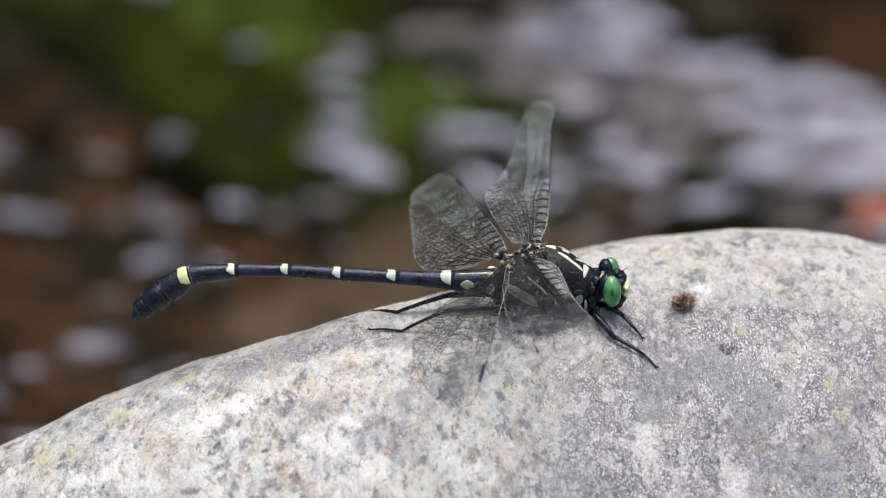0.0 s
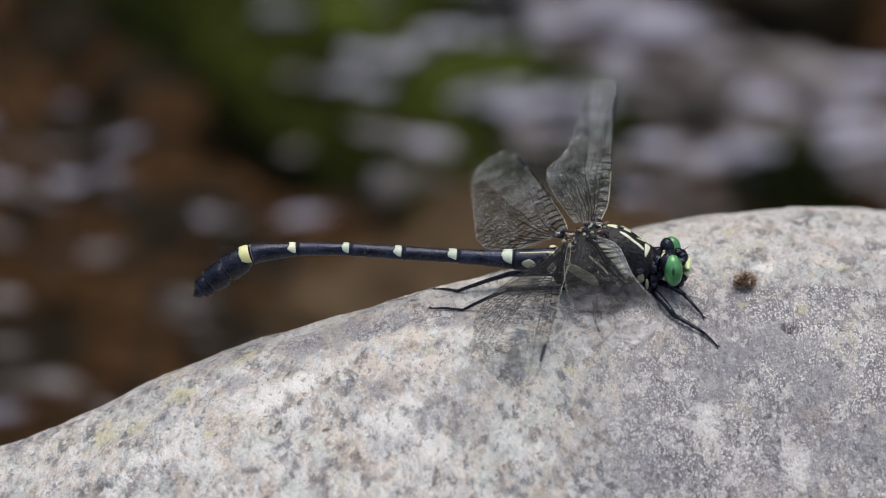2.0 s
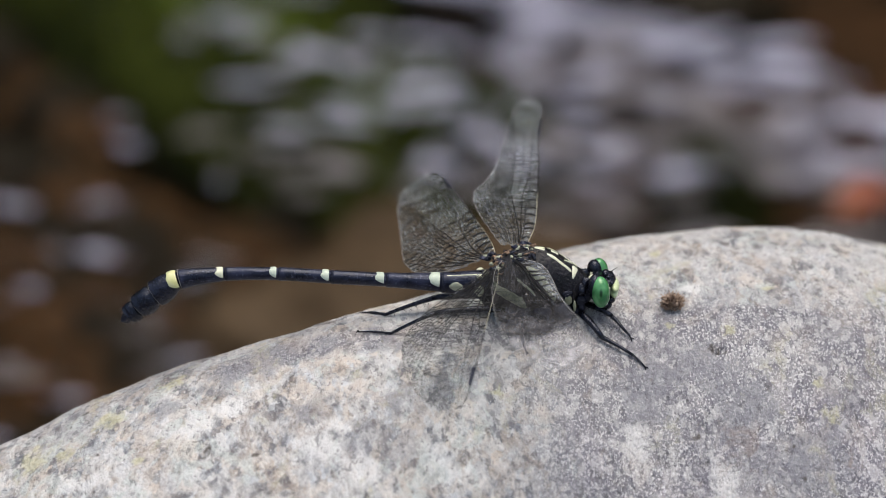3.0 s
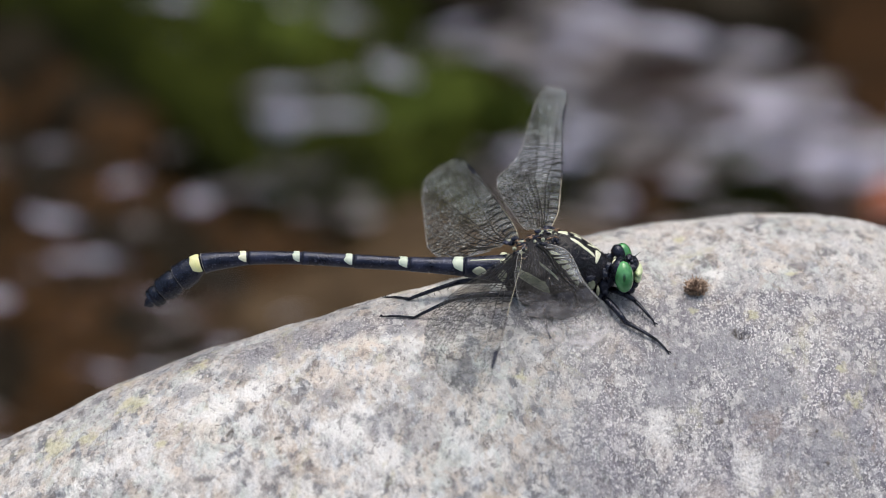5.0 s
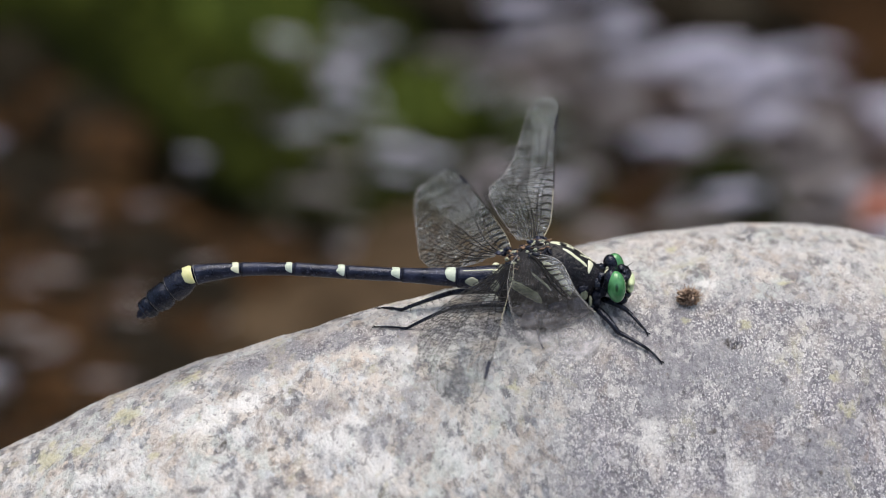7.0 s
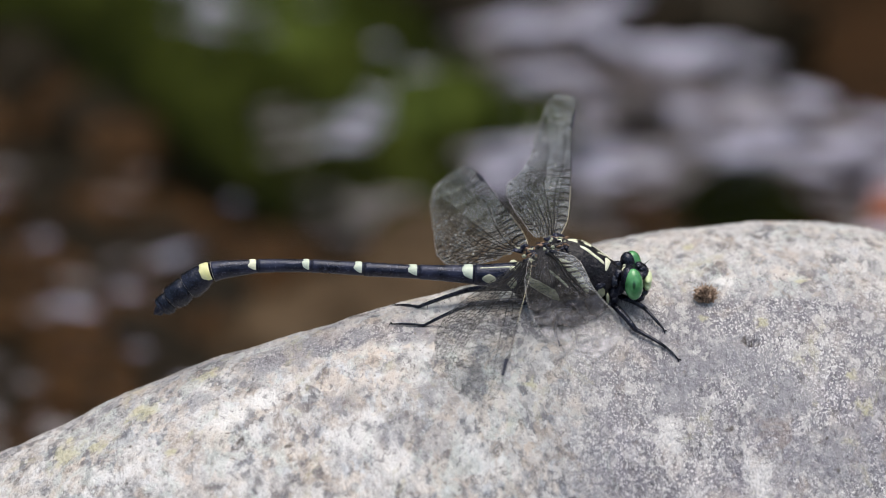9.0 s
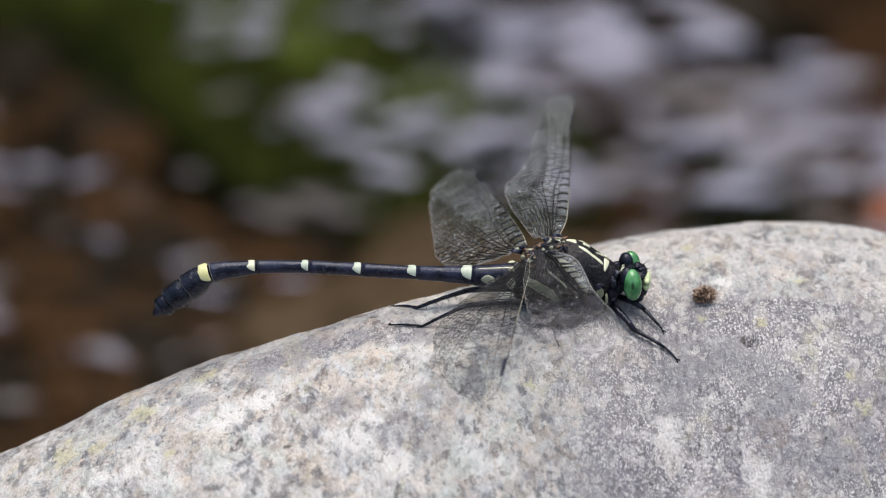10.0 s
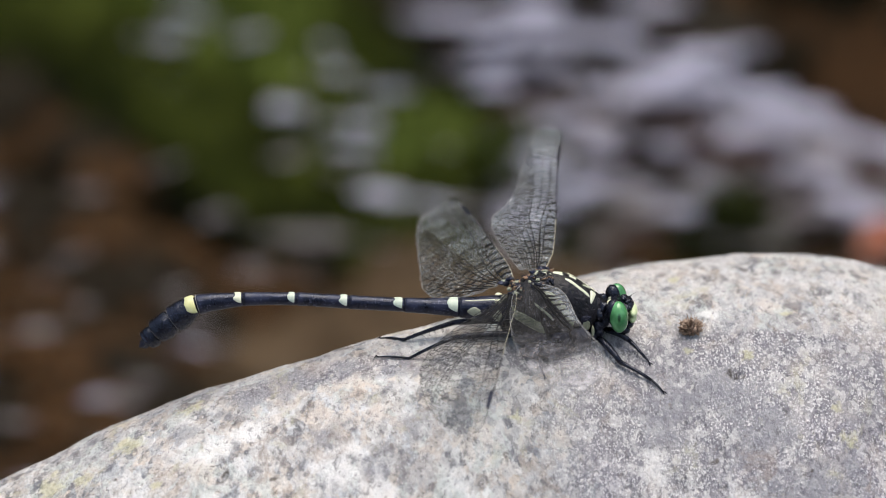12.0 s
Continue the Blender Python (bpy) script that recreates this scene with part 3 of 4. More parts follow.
ABDOMEN = Loft([(9.5, 0, -6.0, 2.3, 2.8), (7.3, 0, -5.6, 1.9, 2.3), (1.5, 0, -5.2, 1.42, 1.50), (-6.8, 0, -4.72, 1.03, 1.07), (-15.1, 0, -4.18, 1.0, 1.03),
                (-23.0, 0, -3.63, 0.95, 0.98), (-31.0, 0, -3.60, 1.0, 1.03), (-37.9, 0, -4.45, 1.42, 1.48), (-41.6, 0, -6.8, 1.72, 1.80), (-44.3, 0, -8.9, 1.46, 1.56), (-45.8, 0, -10.3, 1.12, 1.22)])
NSEG = 10


def ringed(i):
    """One segment: waisted in front, flared behind, its side plates hanging below; rougher towards the tail."""
    s0, s1, rings, around = i / NSEG + 0.0005, (i + 1) / NSEG - 0.0005, 22, 28
    club = i >= 7
    rng = random.Random(60 + i)
    shift = rng.uniform(0, 50)
    bm = bmesh.new()
    rows = []
    for r in range(rings):
        u = r / (rings - 1)
        row = []
        for j in range(around):
            deg = 360 * j / around
            below = max(0.0, -math.sin(radians(deg)))
            lift = (-0.34 * (1 - u) ** 4 + 0.20 * math.sin(math.pi * u) ** 0.8 + 0.34 * u**4) if club else (-0.05 * (1 - u) ** 4 + 0.05 * u**8)
            lift += below * (0.34 * math.sin(math.pi * u) ** 0.7 if club else 0.05)
            lift += (0.11 if club else 0.03) * noise.noise((math.cos(radians(deg)) * 2.2, math.sin(radians(deg)) * 2.2, shift + u * 5))
            if i == 6:
                lift += 0.10 * below * math.sin(math.pi * u)
            row.append(bm.verts.new(ABDOMEN.point(s0 + (s1 - s0) * u, deg, lift)))
        rows.append(row)
    for a, b in zip(rows, rows[1:]):
        for j in range(around):
            bm.faces.new((a[j], a[(j + 1) % around], b[(j + 1) % around], b[j]))
    bm.faces.new(rows[0])
    bm.faces.new(rows[-1])
    return bm


def build_abdomen():
    for i in range(NSEG):
        s1 = (i + 1) / NSEG
        seg = part("abdomen_segment", ringed(i), CHITIN if i < 7 else CLUB, fly)
        part("joint_ring", ABDOMEN.tube(s1 - (0.0022 if i < 6 else 0.0016), s1 + 0.0005, 4, 28, 0.075 if i < 6 else 0.16 if i == 6 else 0.36), RIM if i > 5 else CHITIN_DULL, seg)
    # pale bands at the front of the segments: broad on each flank, drawn to a point below
    def band(i, width, low, mat, label, lift=0.08):
        s0 = i / NSEG + 0.005

        def outline(v):
            k = abs(2 * v - 1)
            wide = float(np.interp(k, (0, 0.25, 0.5, 0.7, 0.88, 1), (0.80, 0.86, 1.0, 0.92, 0.55, 0.08)))
            return s0, s0 + width * 0.88 * (wide + 0.16 * noise.noise((v * 7, i, 0.3))), 90 + (2 * v - 1) * low
        part("pale_band", ABDOMEN.patch(outline, lift, 6, 30), mat, fly, label)
    band(2, 0.025, 96, PALE_GREEN, "pale green band")
    band(3, 0.019, 100, PALE_GREEN, "pale green band")
    band(4, 0.018, 104, PALE_GREEN, "pale green band")
    band(5, 0.016, 104, PALE_GREEN, "pale green band")
    band(6, 0.018, 100, PALE, "pale yellow band")
    band(7, 0.037, 116, YELLOW, "broad yellow band", 0.17)
    # side line and spots on the first segments
    part("side_stripe", ABDOMEN.patch(lambda v: (0.115, 0.195, 112 + 7 * v), 0.07, 10, 4), PALE, fly, "pale side stripe")
    part("side_spot", ABDOMEN.patch(lambda v: (0.168 - 0.018 * math.sin(math.pi * v), 0.168 + 0.018 * math.sin(math.pi * v) + 0.001, 150 + 55 * v), 0.07, 6, 10), GREY_MARK, fly, "dusty grey spot")
    part("side_spot", ABDOMEN.patch(lambda v: (0.10 - 0.02 * math.sin(math.pi * v), 0.10 + 0.02 * math.sin(math.pi * v) + 0.001, 160 + 60 * v), 0.07, 6, 10), GREY_MARK, fly, "dusty grey spot")
    for k in (-1, 1):
        part("side_spot", blob(Vector((7.3, 1.1 * k, -3.75)) * MM, (0.6 * MM, 0.35 * MM, 0.4 * MM), 2, 0.15, 3.0), PALE, fly, "pale spot at the base")
    # claspers at the tip
    for y in (-0.55, 0.55):
        part("clasper", rod([(-45.7, y, -10.1), (-46.4, y * 1.1, -10.8), (-46.9, y * 0.8, -11.2)], [0.5, 0.45, 0.2]), CHITIN_DULL, fly)
    part("lower_clasper", rod([(-45.6, 0, -10.6), (-46.1, 0, -11.3), (-46.5, 0, -11.5)], [0.6, 0.5, 0.25]), CHITIN_DULL, fly)


THORAX = Loft([(8.0, 0, -5.6, 1.9, 2.0), (9.6, 0, -6.0, 3.2, 4.2), (12.5, 0, -5.6, 4.0, 5.3), (15.5, 0, -5.2, 4.1, 5.7), (18.3, 0, -5.7, 3.6, 4.9), (20.6, 0, -6.3, 3.15, 3.8), (21.5, 0, -6.6, 2.8, 3.2), (21.9, 0, -6.9, 2.0, 2.2), (22.6, 0, -7.4, 1.2, 1.3)])


def build_thorax():
    part("thorax", THORAX.tube(0, 1, 40, 36), THORAX_SKIN, fly)

    def stripe(s0, s1, a0, a1, wide, mat, label, name="thorax_stripe"):
        """A stripe along the thorax from angle a0 to a1; broad ones have blunt, uneven ends."""
        m0 = 1 if wide > 0 else -1
        s0, s1 = 0.875 * s0, 0.875 * s1
        pts = []
        for i in range(16):
            u = i / 15
            w = wide * min(1.0, 0.45 + (5 if wide * m0 < 8 else 9) * min(u, 1 - u)) * (1 + (0.0 if wide * m0 < 8 else 0.35 * noise.noise((u * 5, wide, 0.7))))
            for j in range(5):
                pts.append(THORAX.point(s0 + (s1 - s0) * u, a0 + (a1 - a0) * u + w * (j / 2 - 1), 0.07 if 0 < j < 4 and 0 < i < 15 else -0.02))
        part(name, sheet(pts, 16, 5), mat, fly, label)
    def collar(a0, a1):
        """A tapering upright patch at the front end of the shoulder stripe."""
        pts = []
        for i in range(12):
            u = i / 11
            s, w = 0.625 - 0.012 * u, 0.038 * (1.0 - 0.75 * u**1.5) * min(1, 0.4 + 6 * u)
            for j in range(5):
                pts.append(THORAX.point(s + w * (j / 2 - 1), a0 + (a1 - a0) * u, 0.09 if 0 < j < 4 and 0 < i < 11 else -0.02))
        part("thorax_stripe", sheet(pts, 12, 5), PALE, fly, "pale yellow collar patch")
    for m in (1, -1):
        f = (lambda a: a) if m == 1 else (lambda a: 180 - a)
        stripe(0.475, 0.675, f(106), f(121), 4.2 * m, PALE, "pale yellow shoulder stripe")
        collar(f(94), f(136))
        stripe(0.425, 0.465, f(90), f(95), 3.4 * m, PALE, "pale yellow spot")
        stripe(0.495, 0.545, f(88), f(92), 2.8 * m, PALE, "pale yellow spot")
        stripe(0.385, 0.405, f(86), f(96), 3.0 * m, PALE, "pale yellow spot")
        stripe(0.60, 0.675, f(80), f(90), 2.2 * m, PALE, "pale yellow spot")
        stripe(0.09, 0.35, f(152), f(200), 13 * m, SIDE_MARK, "dusty pale side stripe")
        stripe(0.375, 0.60, f(136), f(190), 9 * m, SIDE_MARK, "dusty pale side stripe")
        stripe(0.31, 0.43, f(150), f(184), 3.0 * m, GREY_MARK, "thin dusty side line")
    # knobbly plates between the wing roots
    rng = random.Random(4)
    def plate(at, size, seed, mat, label=""):
        """A crumpled sclerite: longer than wide, turned at random."""
        bm = blob((0, 0, 0), (size * rng.uniform(1.3, 2.3), size * rng.uniform(0.45, 0.8), size * rng.uniform(0.35, 0.6)), 3, 0.75, seed, 2.3)
        bmesh.ops.transform(bm, matrix=pose(*at, rng.uniform(-50, 50), rng.uniform(-35, 35), rng.uniform(0, 180)), verts=bm.verts)
        part("hinge_plate", bm, mat, fly, label)
    for i in range(74):
        p = THORAX.point(0.11 + 0.26 * rng.random(), 90 + rng.uniform(-36, 52), rng.uniform(-0.05, 0.15))
        plate(p, rng.uniform(0.16, 0.36) * MM, i * 3.1, (RUST, CHITIN_DULL, RUST, CHITIN, RUST, CHITIN_DULL, GREY_MARK)[i % 7], "gnarled plate at the wing roots")
    for x, y, z, r in ((10.1, 0.2, -1.25, (0.75, 0.4, 0.3)), (8.9, -1.5, -1.5, (0.35, 0.3, 0.3)), (8.2, -1.4, -2.9, (0.45, 0.35, 0.4)), (13.2, -1.5, 0.0, (0.32, 0.3, 0.3)), (15.1, -0.4, 0.35, (0.28, 0.3, 0.22)), (12.0, -1.2, -0.5, (0.3, 0.3, 0.25))):
        part("hinge_lobe", blob(Vector((x, y, z)) * MM, Vector(r) * MM * 0.85, 3, 0.7, x, 1.9), GREY_MARK, fly, "dusty pale lobe at the wing roots")
    for i in range(26):
        p = Vector((rng.uniform(12.2, 15.4), rng.uniform(-2.4, 2.2), rng.uniform(-0.7, 0.35))) * MM
        plate(p, rng.uniform(0.16, 0.30) * MM, i * 1.9, (CHITIN, CHITIN_DULL, CHITIN, RUST)[i % 4], "dark plate at the wing roots")
    # fine hairs over the shoulders
    hairs = []
    for i in range(120):
        s, a = rng.uniform(0.4, 0.95), rng.uniform(20, 190)
        p = THORAX.point(s, a)
        q = THORAX.point(s + rng.uniform(-0.01, 0.03), a + rng.uniform(-4, 4), rng.uniform(0.22, 0.5))
        hairs.append(rod([p / MM, q / MM], [0.022, 0.008], 3))
    tagged(part("thorax_hair", join(hairs), CHITIN_DULL, fly), kind="stuff")


def build_head():
    head = part("head", blob((24.9 * MM, 0, -5.8 * MM), (1.4 * MM, 3.4 * MM, 1.9 * MM), 3, 0.05, 2.0, 2.0), CLUB, fly)
    part("neck", rod([(22.6, 0, -7.1), (23.6, 0, -6.6), (24.4, 0, -6.2)], [1.2, 0.9, 1.0], 14), CHITIN_DULL, head)
    for side in (-1, 1):
        c = Vector((25.35, 3.5 * side, -5.35)) * MM
        bm = blob((0, 0, 0), (1.42 * MM, 1.6 * MM, 2.42 * MM), 4)
        bmesh.ops.transform(bm, matrix=pose(*c, 12 * side, -6, 10 * side), verts=bm.verts)
        part("eye", bm, EYE, head, "glossy green compound eye")
        bm = blob((0, 0, 0), (1.3 * MM, 1.5 * MM, 2.15 * MM), 4, 0.03, 4.0, 1.5)
        bmesh.ops.transform(bm, matrix=pose(24.72 * MM, 2.85 * side * MM, -5.0 * MM, 12 * side, -8, 0), verts=bm.verts)
        part("temple", bm, CLUB, head)
        part("antenna", rod([(26.9, 0.7 * side, -4.2), (27.4, 1.1 * side, -3.8), (28.0, 1.5 * side, -3.6)], [0.11, 0.05, 0.02], 6), CLUB, head)
        part("mandible", blob((26.3 * MM, 1.0 * side * MM, -8.5 * MM), (0.9 * MM, 0.9 * MM, 0.8 * MM), 2, 0.1), CLUB, head)
    part("forehead", blob((26.6 * MM, 0, -4.9 * MM), (1.1 * MM, 2.1 * MM, 1.1 * MM), 3, 0.1, 5.0), CLUB, head, "black forehead")
    part("face_plate", blob((27.55 * MM, -0.5 * MM, -5.55 * MM), (0.7 * MM, 2.2 * MM, 0.75 * MM), 3, 0.06, 7.0), FACE, head, "yellow green face plate")
    part("face_plate", blob((27.45 * MM, -0.5 * MM, -6.55 * MM), (0.66 * MM, 2.1 * MM, 0.68 * MM), 3, 0.06, 8.0), FACE, head, "yellow green face plate")
    for i, (x, y, z) in enumerate(((26.6, -1.3, -3.9), (27.0, -0.4, -4.1), (26.5, -2.2, -4.6), (27.0, -1.7, -4.7), (26.1, -0.8, -3.6))):
        part("brow_knob", blob(Vector((x, y, z)) * MM, (0.34 * MM, 0.4 * MM, 0.32 * MM), 2, 0.3, i * 2.0, 1.6), CLUB, head)
    part("upper_lip", blob((26.9 * MM, 0, -7.7 * MM), (0.9 * MM, 1.9 * MM, 0.9 * MM), 3, 0.08, 9.0), CLUB, head, "black upper lip")
    part("cheek_spot", blob((26.2 * MM, 0, -3.75 * MM), (0.6 * MM, 0.8 * MM, 0.5 * MM), 2, 0.1), CLUB, head)
    part("back_of_head", blob((24.1 * MM, -0.4 * MM, -5.0 * MM), (0.6 * MM, 1.5 * MM, 1.0 * MM), 2, 0.1), PALE, head, "pale patch behind the eyes")


def build_coxae():
    """Black leg bases under the thorax."""
    rng = random.Random(29)
    for x in (13.6, 16.6, 19.6):
        for side in (-1, 1):
            at = Vector((x, 3.1 * side, -9.2 + 0.1 * (x - 16))) * MM
            part("leg_base", blob(at, (1.6 * MM, 1.35 * MM, 1.65 * MM), 3, 0.25, rng.uniform(0, 9), 1.5), CHITIN_DULL, fly)
            if x < 18:
                low = Vector((x - 0.9, 4.6 * side, -10.4)) * MM
                part("leg_base", blob(low, (2.3 * MM, 1.3 * MM, 1.2 * MM), 3, 0.35, rng.uniform(0, 9), 1.6), CHITIN_DULL, fly)
    part("breast_plate", blob((15.2 * MM, -0.6 * MM, -9.9 * MM), (6.0 * MM, 3.4 * MM, 1.6 * MM), 3, 0.15, 3.0, 1.5), CHITIN_DULL, fly)


def build_prothorax():
    rng = random.Random(17)
    lumps = [(22.6, 0, -5.1, (0.8, 0.9, 0.8), CLUB, ""), (23.6, 0, -5.9, (0.8, 1.0, 0.9), CLUB, "")]
    for k in (-1, 1):
        lumps += [(23.0, 1.4 * k, -4.75, (0.75, 0.8, 1.0), CLUB, ""), (22.5, 2.0 * k, -5.7, (0.8, 0.8, 1.0), CLUB, ""), (23.3, 1.5 * k, -6.8, (0.7, 0.8, 1.0), CHITIN_DULL, ""),
                  (22.4, 1.8 * k, -7.4, (0.8, 0.9, 1.1), CHITIN_DULL, ""), (20.2, 2.9 * k, -5.9, (0.95, 0.6, 0.85), CHITIN_DULL, ""),
                  (20.5, 3.25 * k, -6.75, (0.58, 0.35, 0.85), SIDE_MARK, "dusty pale plate above the front leg"), (21.45, 2.95 * k, -7.9, (0.27, 0.3, 0.9), SIDE_MARK, "dusty pale lobe beside the leg base"),
                  (22.5, 2.2 * k, -8.4, (0.65, 0.6, 0.75), CHITIN_DULL, ""), (24.1, 1.2 * k, -4.6, (0.3, 0.4, 0.4), GREY_MARK, "dusty spot behind the eyes")]
    for i, (x, y, z, r, mat, label) in enumerate(lumps):
        part("collar_plate", blob(Vector((x, y, z)) * MM, Vector(r) * MM, 3, 0.30 if mat in (CLUB, CHITIN_DULL) else 0.12, i * 2.1, 1.9), mat, fly, label)
    for i in range(14):
        at = Vector((rng.uniform(22.0, 23.6), rng.uniform(-2.4, 0.6), rng.uniform(-8.0, -4.9))) * MM
        size = rng.uniform(0.2, 0.42) * MM
        part("collar_knob", blob(at, (size, size, size * 1.2), 2, 0.6, i * 1.7, 1.8), CLUB, fly)


def build_leg(coxa, hip, knee, ankle, claw, thick, spines=True):
    """One leg through five joints, in mm."""
    leg = part("leg", rod([coxa, [(a + b) / 2 for a, b in zip(coxa, hip)], hip], [0.95 * thick, 0.85 * thick, 0.6 * thick], 10), CHITIN_DULL, fly)
    bend = lambda a, b, up: [tuple(p + (q - p) * u + (up * math.sin(math.pi * u) if k == 2 else 0) for k, (p, q) in enumerate(zip(a, b))) for u in (0, 0.25, 0.5, 0.75, 1)]
    part("femur", rod(bend(hip, knee, 0.35), [0.42 * thick, 0.58 * thick, 0.55 * thick, 0.48 * thick, 0.40 * thick], 10), CLUB, leg)
    part("tibia", rod(bend(knee, ankle, 0.12), [0.40 * thick, 0.34 * thick, 0.30 * thick, 0.28 * thick, 0.24 * thick], 8), CLUB, leg)
    part("tarsus", rod(bend(ankle, claw, 0.15), [0.25 * thick, 0.18 * thick, 0.22 * thick, 0.16 * thick, 0.12 * thick], 8), CLUB, leg)
    d = Vector(claw) - Vector(ankle)
    d.normalize()
    side = Vector((-d.y, d.x, 0)) * 0.35
    for k in (1, -1):
        tip = Vector(claw) + d * 0.55 + side * k - Vector((0, 0, 0.12))
        mid = Vector(claw) + d * 0.35 + side * k * 0.8 + Vector((0, 0, 0.12))
        part("claw", rod([claw, mid, tip], [0.11, 0.09, 0.03], 5), CLUB, leg)
    if spines:
        rng = random.Random(int(abs(claw[0] * 10)))
        out = []
        for (a, b, r) in ((hip, knee, 0.5), (knee, ankle, 0.3)):
            a, b = Vector(a), Vector(b)
            for i in range(26):
                p = a.lerp(b, (i + 0.5) / 26)
                n = Vector((rng.uniform(-1, 1), rng.uniform(-1, 1), rng.uniform(-1.2, 0.4))).normalized()
                out.append(rod([p, p + n * (r * thick + 0.65)], [0.045, 0.014], 3))
        tagged(part("leg_bristle", join(out), CLUB, leg), kind="stuff")


def build_legs():
    # front pair
    build_leg((20.6, -1.5, -9.2), (22.2, -2.4, -9.2), (25.5, -6.5, -11.4), (29.9, -8.9, -13.1), on_rock(31.8, -10.5, 0.2), 0.95)
    build_leg((20.8, 1.2, -9.2), (23.0, 0.6, -9.2), (26.9, -2.2, -9.8), (29.2, -4.4, -11.6), on_rock(29.9, -5.1, 0.2), 0.9)
    # middle pair
    build_leg((17.5, -2.2, -10.0), (17.0, -4.5, -9.2), (13.2, -9.2, -7.2), (13.6, -9.6, -11.0), on_rock(14.1, -10.2, 0.2), 0.9)
    build_leg((17.5, 2.2, -9.6), (17.6, 4.5, -8.6), (17.0, 8.0, -6.6), (18.0, 10.5, -9.4), on_rock(18.6, 11.6, 0.2), 0.9)
    # hind pair
    build_leg((13.2, -2.2, -9.6), (11.0, -3.6, -8.2), (0.5, -6.0, -7.4), (-6.2, -6.0, -10.8), on_rock(-10.9, -4.6, 0.2), 0.85)
    build_leg((13.2, 2.2, -9.6), (10.5, 2.0, -8.6), (0.6, 1.0, -8.2), (-7.0, -0.1, -10.5), on_rock(-10.6, 3.8, 0.2), 1.05)


FORE = ((0.0, 0.4, -3.4), (0.10, 1.4, -5.4), (0.20, 1.5, -7.2), (0.30, 1.45, -8.5), (0.36, 1.4, -8.3), (0.43, 1.3, -6.5), (0.55, 1.1, -5.1), (0.73, 0.9, -4.4), (0.88, 1.1, -3.7), (0.96, 1.1, -3.1), (1.0, 0.5, -2.2))
HIND = ((0.0, 0.4, -5.0), (0.06, 0.8, -9.0), (0.15, 1.0, -11.7), (0.30, 1.0, -12.0), (0.45, 1.0, -10.8), (0.65, 1.0, -9.2), (0.80, 1.0, -8.1), (0.92, 0.8, -6.4), (0.98, 0.4, -4.2), (1.0, -0.4, -2.2))
FORE_LOW = ((0, 0.9, -2.0), (0.04, 2.9, -3.1), (0.12, 3.56, -4.39), (0.2, 3.31, -5.36), (0.28, 3.06, -6.34), (0.36, 2.82, -6.98), (0.42, 2.7, -7.45), (0.5, 3.01, -7.97), (0.58, 3.35, -8.35), (0.66, 3.51, -8.49), (0.74, 3.14, -8.45), (0.82, 2.27, -8.07), (0.88, 1.01, -7.51), (0.93, -0.35, -6.65), (0.97, -1.73, -5.76), (1, -3.04, -4.91))


HIND_LOW = ((0.0, 0.4, -1.4), (0.05, 0.7, -2.4), (0.1, 0.9, -3.7), (0.16, 1.0, -5.5), (0.24, 1.0, -7.9), (0.32, 1.0, -9.7), (0.42, 1.0, -11.3), (0.52, 1.0, -11.7), (0.62, 1.0, -11.2), (0.72, 1.0, -10.2), (0.80, 1.0, -9.0), (0.92, 0.8, -6.6), (0.98, 0.4, -4.2), (1.0, -0.4, -2.2))


class Wing:
    """A wing: root, way to the tip, and way from front to back edge, in mm."""

    def __init__(self, root, tip, back, plan, arch=1.0, wide=1.0):
        self.root, self.tip, self.back = Vector(root), Vector(tip), Vector(back)
        self.plan, self.arch, self.wide = plan, arch, wide
        self.normal = self.tip.cross(self.back).normalized()
        if self.normal.z < 0:
            self.normal = -self.normal
        self.length = self.tip.length

    def edges(self, a):
        t = np.array(self.plan)
        wear = 0.16 * noise.noise((a * 46, self.length, 0)) + 0.10 * noise.noise((a * 110, self.length, 3)) if 0.04 < a < 0.99 else 0.0
        near = np.array((-0.03, -0.015, 0.0, 0.015, 0.03)) * min(1.0, a * 30, (1 - a) * 30) + a
        return float(np.interp(near, t[:, 0], t[:, 1]).mean()), float(np.interp(near, t[:, 0], t[:, 2]).mean()) + wear

    def point(self, a, f, lift=0.0):
        lead, trail = self.edges(a)
        c = (lead + (trail - lead) * f) * self.wide
        h = self.arch * (math.sin(math.pi * a) * 0.9 - 0.6 * f * math.sin(math.pi * min(1, a * 1.1)))
        h += 0.13 * math.sin(f * 19) * (1 - a) + 0.05 * math.sin(a * 33 + f * 9) + 0.06 * noise.noise((a * 9, f * 6, self.length))
        return self.root + self.tip * a - self.back * c + self.normal * (h + lift)

    def film(self):
        return sheet([self.point(a, f) * MM for a in np.linspace(0, 1, 110) for f in np.linspace(0, 1, 18)], 110, 18)


def strip_tubes(lines, radii, taper=0.0):
    """Thin three-sided tubes along lines of points in mm, joined."""
    verts, faces = [], []
    for line, r in zip(lines, radii):
        base = len(verts)
        for i, p in enumerate(line):
            t = (line[min(i + 1, len(line) - 1)] - line[max(i - 1, 0)])
            t = t.normalized() if t.length > 1e-9 else Vector((1, 0, 0))
            s = t.cross(Vector((0.2, 0.1, 1))).normalized()
            n = s.cross(t)
            for k in range(3):
                a = 2 * math.pi * k / 3
                verts.append((p + (s * math.cos(a) + n * math.sin(a)) * r * (1 - taper * i / len(line))) * MM)
        for i in range(len(line) - 1):
            for k in range(3):
                a, b = base + i * 3 + k, base + i * 3 + (k + 1) % 3
                faces.append((a, b, b + 3, a + 3))
    me = bpy.data.meshes.new("veins")
    me.from_pydata(verts, [], faces)
    bm = bmesh.new()
